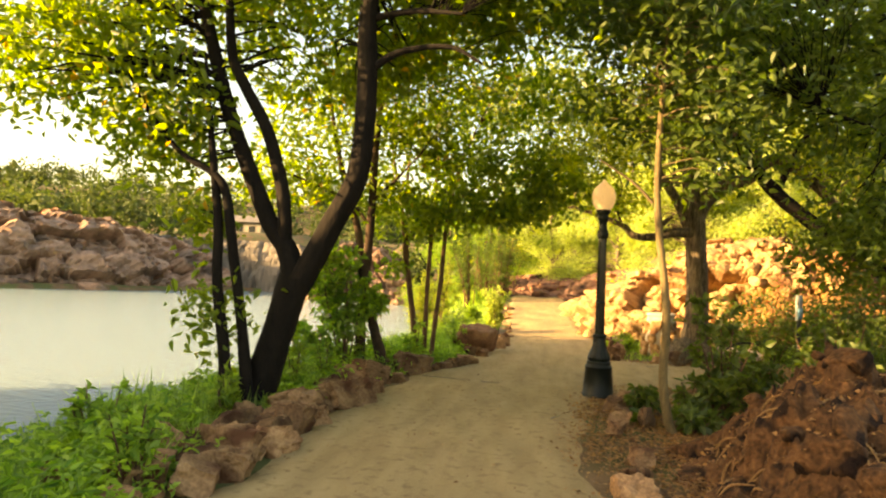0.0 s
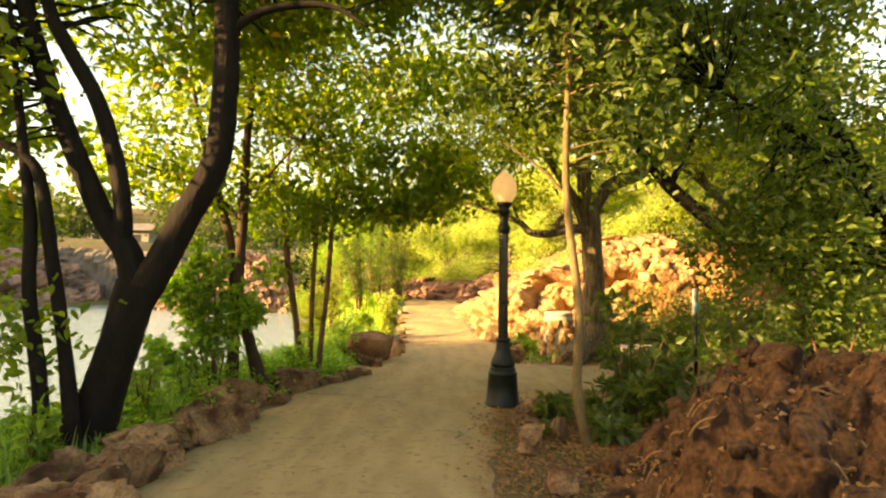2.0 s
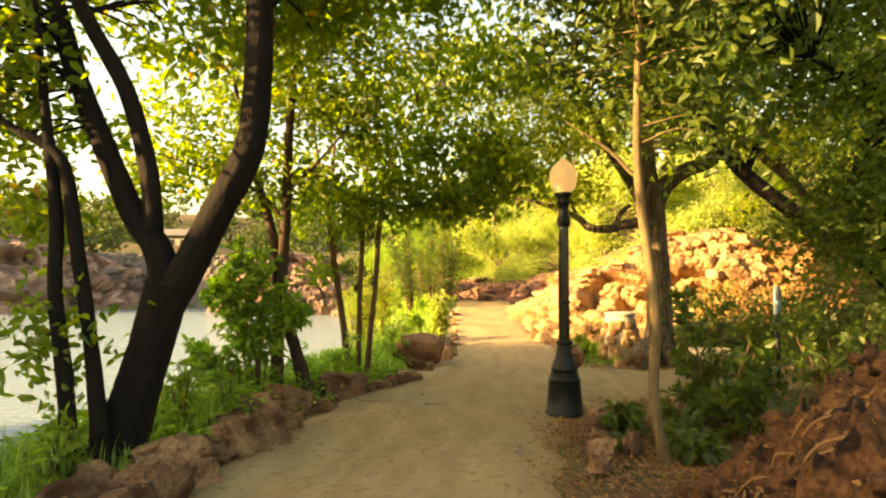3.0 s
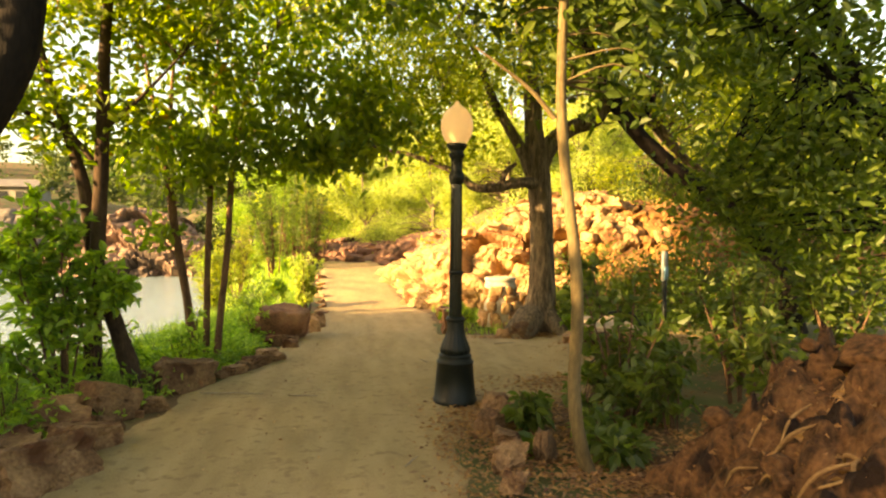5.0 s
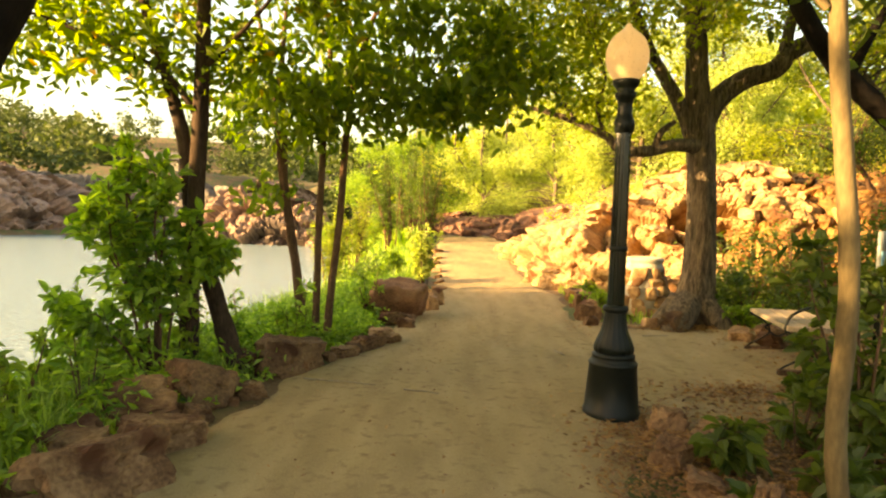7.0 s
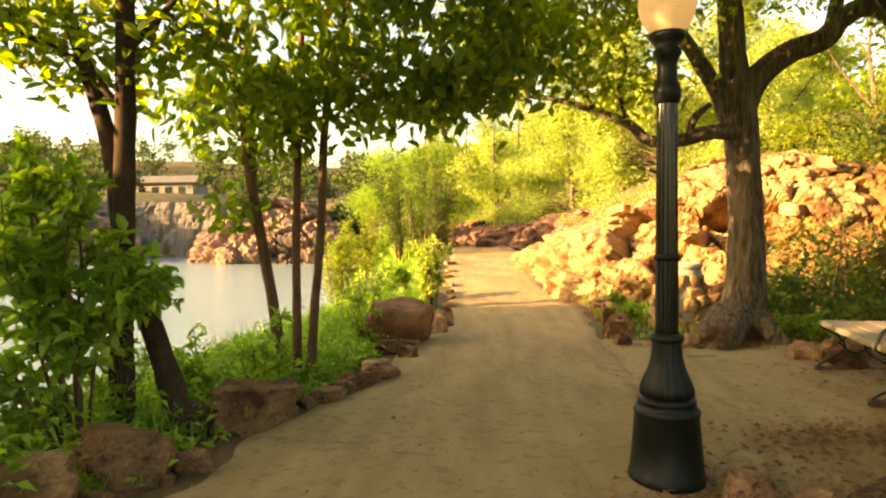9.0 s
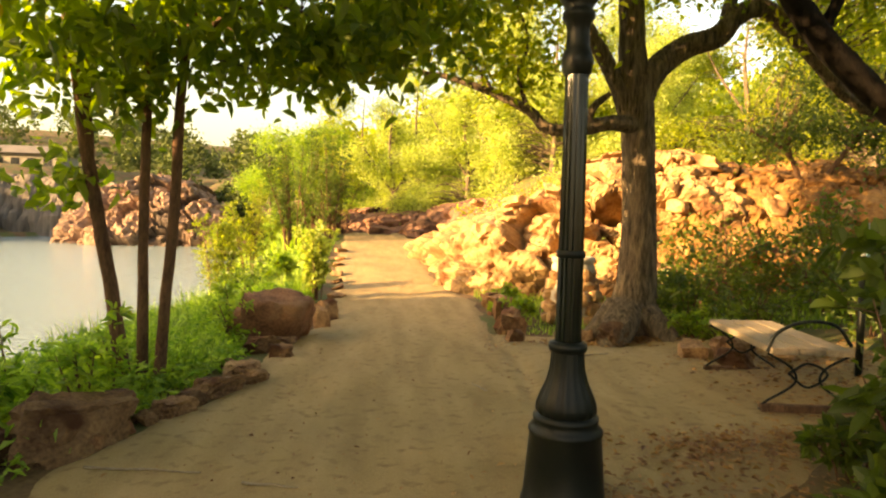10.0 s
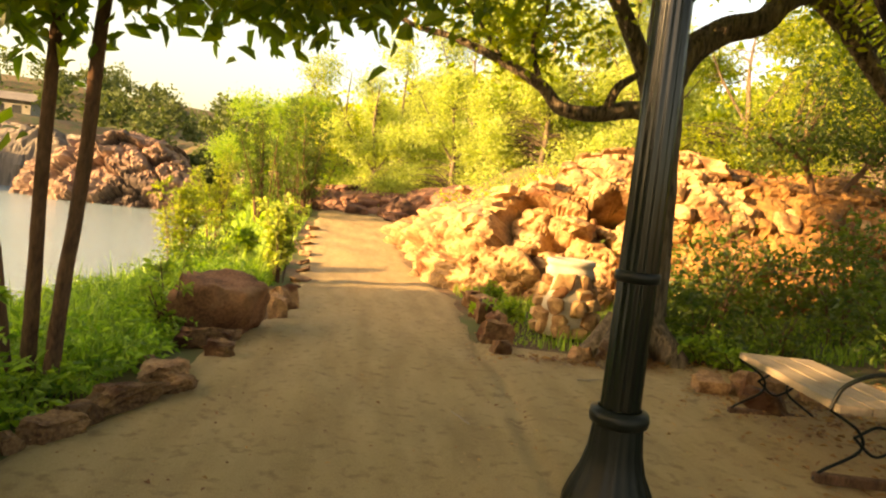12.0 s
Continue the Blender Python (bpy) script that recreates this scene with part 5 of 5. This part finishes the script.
for k, (x, y, w, h, n) in enumerate([(1.42, 7.6, 0.34, 0.34, 7), (1.76, 7.2, 0.3, 0.3, 6), (1.9, 7.85, 0.38, 0.46, 8), (2.25, 7.55, 0.34, 0.42, 7), (1.2, 7.0, 0.14, 0.16, 3), (1.75, 6.75, 0.25, 0.25, 7), (2.6, 8.75, 0.25, 0.3, 8), (3.75, 12.6, 0.3, 0.3, 10), (3.95, 12.3, 0.25, 0.22, 8), (2.1, 14.6, 0.35, 0.3, 10), (2.3, 15.9, 0.3, 0.35, 10)]):
    thicket("ground_plant", "small broad-leaved green plant in leaf litter", x, y, w, h, n, L_UNDER if y < 9 else L_BUSH, 0.115 if y < 9 else 0.09, 90 + k, twigs=5, reach=0.12, per=5, slim=0.6, group="ground plants")

wr = np.random.default_rng(160)
for k in range(26):
    y = wr.uniform(3.6, 13.5)
    x = float(xl(y)) - wr.uniform(0.35, 2.2)
    thicket("weed", "tall leafy green weed standing in the bank grass", x, y, wr.uniform(0.12, 0.26), wr.uniform(0.4, 0.8), 5, L_WEED if k % 3 else L_BUSH, wr.uniform(0.08, 0.11), 161 + k, twigs=8, reach=0.12, per=5, slim=0.42, group="weeds on the bank")

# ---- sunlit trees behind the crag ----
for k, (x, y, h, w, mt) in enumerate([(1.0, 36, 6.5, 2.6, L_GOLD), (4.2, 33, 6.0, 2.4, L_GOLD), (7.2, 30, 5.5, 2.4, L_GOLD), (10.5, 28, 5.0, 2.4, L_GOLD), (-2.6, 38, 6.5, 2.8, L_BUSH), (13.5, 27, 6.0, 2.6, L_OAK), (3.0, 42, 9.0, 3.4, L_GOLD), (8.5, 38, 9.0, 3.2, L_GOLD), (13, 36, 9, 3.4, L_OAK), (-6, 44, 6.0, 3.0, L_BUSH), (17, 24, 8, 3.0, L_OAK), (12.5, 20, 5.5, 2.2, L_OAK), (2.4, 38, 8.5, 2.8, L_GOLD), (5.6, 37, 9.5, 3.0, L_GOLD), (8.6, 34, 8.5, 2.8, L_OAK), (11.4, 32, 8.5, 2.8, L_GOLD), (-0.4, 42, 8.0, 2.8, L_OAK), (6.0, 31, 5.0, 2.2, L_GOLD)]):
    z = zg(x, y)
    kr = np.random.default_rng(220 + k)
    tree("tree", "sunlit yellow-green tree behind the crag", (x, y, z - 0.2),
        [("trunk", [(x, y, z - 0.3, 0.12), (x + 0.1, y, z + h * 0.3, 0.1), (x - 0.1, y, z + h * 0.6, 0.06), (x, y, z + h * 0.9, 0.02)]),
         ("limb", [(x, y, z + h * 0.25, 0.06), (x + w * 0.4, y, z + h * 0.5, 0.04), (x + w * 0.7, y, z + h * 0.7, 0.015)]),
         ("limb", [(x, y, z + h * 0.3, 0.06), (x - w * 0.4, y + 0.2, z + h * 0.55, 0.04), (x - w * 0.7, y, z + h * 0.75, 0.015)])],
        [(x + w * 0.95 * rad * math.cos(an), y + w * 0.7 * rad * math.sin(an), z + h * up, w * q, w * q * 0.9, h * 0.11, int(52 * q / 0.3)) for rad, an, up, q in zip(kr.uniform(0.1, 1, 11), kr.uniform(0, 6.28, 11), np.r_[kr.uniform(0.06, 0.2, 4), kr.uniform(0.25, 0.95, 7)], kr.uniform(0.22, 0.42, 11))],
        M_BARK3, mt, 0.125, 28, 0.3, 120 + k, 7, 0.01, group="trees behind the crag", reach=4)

dz = zg(8.4, 16.8)
tree("tree", "small dark spreading tree on top of the earth bank", (8.4, 16.8, dz),
    [("trunk", [(8.4, 16.8, dz - 0.2, 0.1), (8.3, 16.7, dz + 1.0, 0.08), (8.0, 16.6, dz + 2.0, 0.03)]),
     ("limb", [(8.3, 16.7, 1.6, 0.06), (7.6, 16.3, 2.6, 0.045), (6.6, 16.0, 3.0, 0.02)]),
     ("limb", [(8.3, 16.7, 1.8, 0.06), (9.0, 16.4, 3.0, 0.04), (9.6, 16.2, 3.8, 0.015)])],
    [(8.6, 16.4, 3.5, 1.4, 1.0, 0.8, 80), (7.2, 16.2, 3.0, 0.9, 0.7, 0.4, 40), (9.6, 16.2, 2.9, 1.0, 0.8, 0.7, 50), (8.0, 16.2, 4.4, 1.0, 0.8, 0.5, 34)],
    M_BARK2, L_DARK, 0.11, 20, 0.24, 19)

# ---- far side of the lake ----
frng = np.random.default_rng(71)
head = thing("rock_headland", (-17, 60, WATER), "pink granite headland rising from the water", "rock outcrop")
rock_face(head, "rock_face", [(-27, 68, -2.4, 1.8), (-25.2, 61, -2.4, 2.2), (-21.5, 58, -2.4, 3.9), (-18.5, 57.3, -2.4, 4.4), (-15, 57.2, -2.4, 3.6), (-12, 57.6, -2.4, 2.2), (-10, 59, -2.4, 0.6), (-9.4, 62, -2.4, -0.2)], 210, 70, 5.0, 0.42, 1.35, M_FARROCK, (-17, 60, WATER))
broad = thing("rock_headland", (-55, 52, WATER), "broad reddish granite headland across the lake", "rock outcrop")
rock_face(broad, "rock_face", [(-120, 14, -2.4, 4.5), (-84, 33, -2.4, 5.2), (-66, 42, -2.4, 6.4), (-54, 49, -2.4, 6.9), (-45, 57, -2.4, 6.4), (-40, 64, -2.4, 4.8), (-37, 73, -2.4, 3.2)], 300, 70, 11.0, 0.3, 1.9, M_FARROCK, (-55, 52, WATER))
for pile, spots in ((head, [(-9.6 + 0.5 * k, 58.2 + 1.1 * (k % 3), -1.5 + 0.35 * (k % 2), 1.6, 1.3, 1.2) for k in range(5)]), (broad, [(-64 + 5.2 * k, 41.5 + 3.6 * k, -1.3, 2.6, 2.0, 1.4) for k in range(5)])):
    o = pile.location
    for x, y, z, a, b, c in spots:
        v = rock_shape((a, b, c), frng, 3, 11, 0.13, 0.55)
        ob = mesh_object("rock", v, ICO[3][1], M_FARROCK, pile)
        ob.location, ob.rotation_euler = (x - o[0], y - o[1], z - o[2]), (0, 0, frng.uniform(0, 3))
cliff = thing("quarry_cliff", (-32, 73, WATER), "grey vertically cut quarry cliff above the water", "cliff")
rock_face(cliff, "rock_face", [(-47, 66, -2.4, 4.6), (-43, 70.5, -2.4, 4.8), (-36, 72.5, -2.4, 4.6), (-30, 72, -2.4, 4.3), (-26, 70, -2.4, 4.0), (-24, 67, -2.4, 3.4)], 120, 36, 1.1, 0.28, 0.7, M_CLIFF, (-32, 73, WATER), 2.2)

house = thing("house", (-61, 128, zg(-61, 128)), "long low pale house with shallow roof on the far bank", "house")
part("wall", box(bmesh.new(), -6, -3.5, -3, 6, 3.5, 3.2, 0.0), M_WALL, house, smooth=False)
bm = bmesh.new()
pr = [bm.verts.new(p) for p in ((-6.8, -4.4, 3.1), (6.8, -4.4, 3.1), (6.8, 4.4, 3.1), (-6.8, 4.4, 3.1), (-6.8, 0, 4.8), (6.8, 0, 4.8))]
for q in ((0, 1, 5, 4), (2, 3, 4, 5), (1, 2, 5), (3, 0, 4), (3, 2, 1, 0)):
    bm.faces.new([pr[j] for j in q])
part("roof", bm, M_ROOF, house, smooth=False)
for k in range(4):
    part("window", box(bmesh.new(), -5 + 2.7 * k, -3.56, 0.9, -3.6 + 2.7 * k, -3.44, 2.3, 0.0), M_GLASSDARK, house, smooth=False)


def woods(name, label, n, region, leaf_mat, leaf, seed, hmin, hmax, clusters=14, per=26):
    rng = np.random.default_rng(seed)
    x = rng.uniform(region[0], region[1], n * 3)
    y = rng.uniform(region[2], region[3], n * 3)
    ok = region[4](x, y)
    x, y = x[ok][:n], y[ok][:n]
    z, h = height(x, y), rng.uniform(hmin, hmax, len(x))
    c = np.repeat(np.stack([x, y, z + h * 0.55], -1), clusters, 0)
    hh = np.repeat(h, clusters)[:, None]
    d = rng.standard_normal(c.shape)
    d /= np.linalg.norm(d, axis=1)[:, None]
    c = c + d * hh * np.array([0.42, 0.42, 0.42]) * rng.uniform(0.4, 1, (len(c), 1))
    p = np.repeat(c, per, 0) + rng.normal(0, 1, (len(c) * per, 3)) * np.repeat(hh, per, 0) * 0.11
    v, f = leaves(p, leaf, rng, 0.1, 0.7)
    return tagged(mesh_object(name, v, f, leaf_mat, smooth=False), label, "woods", kind="stuff")


woods("far_woods", "dark green woodland on the far bank", 240, (-190, -6, 60, 230, lambda x, y: (y > np.interp(x, SHORE[:, 0], SHORE[:, 1]) + 20) & ((np.abs(x + 0.5 * (y - 5)) > 8) | (y > 133))), L_FAR, 0.95, 81, 5, 10, 11, 19)
woods("far_scrub", "scrub along the top of the quarry edge", 130, (-95, -9, 50, 110, lambda x, y: (y > np.interp(x, SHORE[:, 0], SHORE[:, 1]) + 9) & (y < np.interp(x, SHORE[:, 0], SHORE[:, 1]) + 24) & (np.abs(x + 0.5 * (y - 5)) > 6)), L_FAR, 0.5, 82, 1.2, 3.0)
woods("far_woods", "sunlit woodland closing the end of the path", 150, (-14, 70, 46, 120, lambda x, y: x > -8), L_OAK, 0.7, 83, 5, 9)
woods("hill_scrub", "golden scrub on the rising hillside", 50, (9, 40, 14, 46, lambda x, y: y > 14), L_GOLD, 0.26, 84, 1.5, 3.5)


# ---- grass and litter ----
def edge_low(x, y):
    """Growth on the bank stays low along the trodden edge."""
    return np.where(x < xl(y), np.clip(0.3 + (xl(y) - 0.3 - x) / 1.1, 0.3, 1.0), 1.0)


def grass(name, label, n, xs_, ys_, keep, mat, hmin, hmax, seed, wide=0.012, lean_=0.35):
    rng = np.random.default_rng(seed)
    x, y = rng.uniform(*xs_, n), rng.uniform(*ys_, n)
    k = keep(x, y)
    x, y = x[k], y[k]
    z = height(x, y) - 0.03
    n = len(x)
    h = rng.uniform(hmin, hmax, n) * edge_low(x, y) * (0.75 + 0.45 * wave(x + 1, y, 1.3) + 0.25 * wave(x, y + 2, 3.7)).clip(0.35, 1.4)
    a = rng.uniform(0, 6.28, n)
    ln = rng.uniform(0.1, 1.0, n) * lean_ * h
    dx, dy = np.cos(a), np.sin(a)
    p0 = np.stack([x, y, z], -1)
    side = np.stack([-dy, dx, np.zeros(n)], -1) * wide * rng.uniform(0.6, 1.4, (n, 1))
    p1 = p0 + np.stack([dx * ln * 0.35, dy * ln * 0.35, h * 0.6], -1)
    p2 = p0 + np.stack([dx * ln, dy * ln, h * np.sqrt(np.maximum(0.2, 1 - (ln / h) ** 2))], -1)
    v = np.stack([p0 - side, p0 + side, p1 + side * 0.8, p1 - side * 0.8, p2], 1).reshape(-1, 3)
    i = np.arange(n)[:, None] * 5
    f = np.concatenate([i + np.array([[0, 1, 2]]), i + np.array([[0, 2, 3]]), i + np.array([[3, 2, 4]])], 0)
    return tagged(mesh_object(name, v, f, mat, smooth=False), label, "grass", kind="stuff")


def bank_keep(x, y):
    return (x < xl(y) - 0.28) & (height(x, y) > WATER + 0.05)


grass("grass", "lush green bank grass beside the water", 84000, (-6.8, -0.6), (2.5, 19), bank_keep, L_GRASS, 0.2, 0.74, 85, 0.010, 0.75)
grass("grass", "bank grass where the walk begins", 22000, (-6.8, -1.8), (-5, 2.6), bank_keep, L_GRASS, 0.15, 0.5, 185, 0.012, 0.6)
grass("grass", "low grass on the bank further along the path", 26000, (-6, -0.6), (18, 32), bank_keep, L_GRASS, 0.12, 0.36, 86, 0.02)
grass("grass", "tall rough grass on the bank beyond the shrubs", 15000, (-11, 0), (30, 60), bank_keep, L_GRASS, 0.4, 1.0, 188, 0.05, 0.6)
grass("grass", "thin grass round the oak and crag foot", 9000, (1.9, 9), (12.6, 17), lambda x, y: ~on_path(x, y), L_GRASS, 0.08, 0.28, 87, 0.01)
grass("dry_grass", "golden dry grass on the hill above the crag", 34000, (3, 18), (16.5, 29), lambda x, y: wave(x, y, 0.5) > -0.45, L_STRAW, 0.08, 0.36, 88, 0.012, 0.9)


def weeds(name, label, n, xs_, ys_, keep, mat, leaf, hmax, seed, per=9):
    rng = np.random.default_rng(seed)
    x, y = rng.uniform(*xs_, n), rng.uniform(*ys_, n)
    k = keep(x, y)
    x, y = x[k], y[k]
    z = height(x, y)
    h = rng.uniform(0.3, 1.0, len(x)) * hmax * edge_low(x, y)
    c = np.repeat(np.stack([x, y, z], -1), per, 0)
    up = rng.uniform(0.3, 1, (len(c), 1)) * np.repeat(h, per)[:, None]
    c = c + np.concatenate([rng.normal(0, 0.09, (len(c), 2)), up], 1)
    v, f = leaves(c, leaf, rng, 0.0, 0.36, flat=0.2)
    return tagged(mesh_object(name, v, f, mat, smooth=False), label, "plants", kind="stuff")


weeds("bank_weeds", "leafy green weeds thick on the bank", 5600, (-6.6, -1.0), (2.5, 16), lambda x, y: bank_keep(x, y) & (wave(x, y, 0.9) > -0.35), L_WEED, 0.09, 0.66, 89, 15)


def litter(name, label, n, spots, mat, leaf, seed):
    rng = np.random.default_rng(seed)
    w = rng.integers(0, len(spots), n)
    s = np.array(spots)[w]
    x, y = s[:, 0] + rng.normal(0, 1, n) * s[:, 2], s[:, 1] + rng.normal(0, 1, n) * s[:, 3]
    c = np.stack([x, y, height(x, y) + 0.024 + rng.uniform(0, 0.012, n)], -1)
    d = rng.standard_normal((n, 3))
    d[:, 2] *= 0.15
    d /= np.linalg.norm(d, axis=1)[:, None]
    s_ = np.cross(d, np.array([0, 0, 1.0])) 
    L = leaf * rng.uniform(0.5, 1.3, (n, 1))
    nn = np.array([[0, 0, 1.0]]) * L * rng.uniform(0.0, 0.35, (n, 1))
    v = np.stack([c - d * L * 0.5, c - s_ * L * 0.28 + nn, c + d * L * 0.5, c + s_ * L * 0.28 + nn], 1).reshape(-1, 3)
    i = np.arange(n)[:, None] * 4
    f = np.concatenate([i + np.array([[0, 1, 2]]), i + np.array([[0, 2, 3]])], 0)
    return tagged(mesh_object(name, v, f, mat, smooth=False), label, "fallen leaves", kind="stuff")


litter("fallen_leaves", "dry brown leaf litter at the dirt edges", 9000, [(1.1, 5.2, 0.25, 0.8), (1.3, 6.6, 0.35, 0.6), (1.2, 7.4, 0.3, 0.4), (1.25, 8.1, 0.3, 0.3), (1.9, 8.2, 0.5, 0.45), (1.7, 6.0, 0.3, 0.8), (2.2, 7.2, 0.5, 0.5), (3.9, 10.3, 0.5, 0.8), (3.0, 12.6, 0.6, 0.12), (4.2, 11.4, 0.6, 0.5), (2.5, 9.3, 0.5, 0.2)], L_DRY, 0.055, 90)
litter("fallen_leaves", "stray dry leaves scattered on the sandy path", 420, [(-0.8, 6, 0.8, 3), (-0.4, 10, 0.6, 2.5), (0.2, 14, 0.6, 3), (2.4, 10.8, 0.9, 0.9), (1.35, 12, 0.12, 1.5)], L_DRY, 0.035, 91)


# ---- pebbles on the path ----
peb = np.random.default_rng(95)
n = 600
y = peb.uniform(1.5, 15, n)
x = xl(y) + 0.1 + (xr(y) - xl(y) - 0.2) * peb.random(n)
chunks = []
for px, py in zip(x, y):
    sz = peb.uniform(0.004, 0.011)
    base = np.array([(sz * math.cos(k * 1.2566 + peb.uniform(-0.3, 0.3)), sz * 0.8 * math.sin(k * 1.2566), 0.0) for k in range(5)])
    top = base * 0.55 + np.array([0, 0, sz * 0.7])
    v = np.vstack([base, top]) + np.array([px, py, float(height(px, py)) + 0.012])
    f = np.array([[k, (k + 1) % 5, 5 + (k + 1) % 5, 5 + k] for k in range(5)] + [[5, 6, 7, 8]])
    chunks.append((v, f))
v, f = joined(chunks)
tagged(mesh_object("pebbles", v, f, M_CRAG, smooth=False), "small pebbles scattered on the sandy path", "pebbles", kind="stuff")

# ---- fallen sticks ----
for x, y, l_, turn in ((-1.28, 9.21, 0.66, -10), (-0.55, 8.9, 0.3, -15), (2.3, 11.9, 0.35, 10), (0.3, 6.9, 0.2, 60), (0.9, 10.9, 0.25, 110)):
    z = zg(x, y) + 0.022
    t = radians(turn)
    stick = thing("stick", (x, y, z), "thin dry fallen stick on the sand", "stick", "fallen sticks")
    pts = [(k * l_ * math.cos(t) * 0.5, k * l_ * math.sin(t) * 0.5, 0.004 * abs(k), 0.006 - 0.002 * k) for k in (-1, -0.4, 0.1, 0.6, 1)]
    pts[2] = (pts[2][0], pts[2][1] + 0.012, 0.004, 0.006)
    v, f = tube(spline(pts, 4), 6)
    mesh_object("twig", v, f, M_WOOD, stick)

edge_y = np.random.default_rng(96).uniform(2.5, 9.0, 14)
litter("fallen_leaves", "dry leaf litter drifted along the path edge", 2600, [(float(xr(e)) + 0.12, float(e), 0.16, 0.35) for e in edge_y], L_DRY, 0.04, 97)
litter("fallen_leaves", "dry leaf litter on the rock mound's foot", 1500, [(1.35, 4.4, 0.15, 0.5), (1.5, 5.4, 0.2, 0.4), (1.75, 6.3, 0.3, 0.3)], L_DRY, 0.05, 98)

# dry leaves caught on the mound
mr = np.random.default_rng(99)
pts = np.array([(px, py, heap_z(px, py) + 0.015) for px, py in zip(mr.uniform(1.3, 3.6, 1100), mr.uniform(3.3, 6.3, 1100))])
v, f = leaves(pts, 0.05, mr, 0.0, 0.6, 0.2, 0.8)
tagged(mesh_object("fallen_leaves", v, f, L_DRY, smooth=False), "dry leaves caught on the crumbling mound", "fallen leaves", kind="stuff")
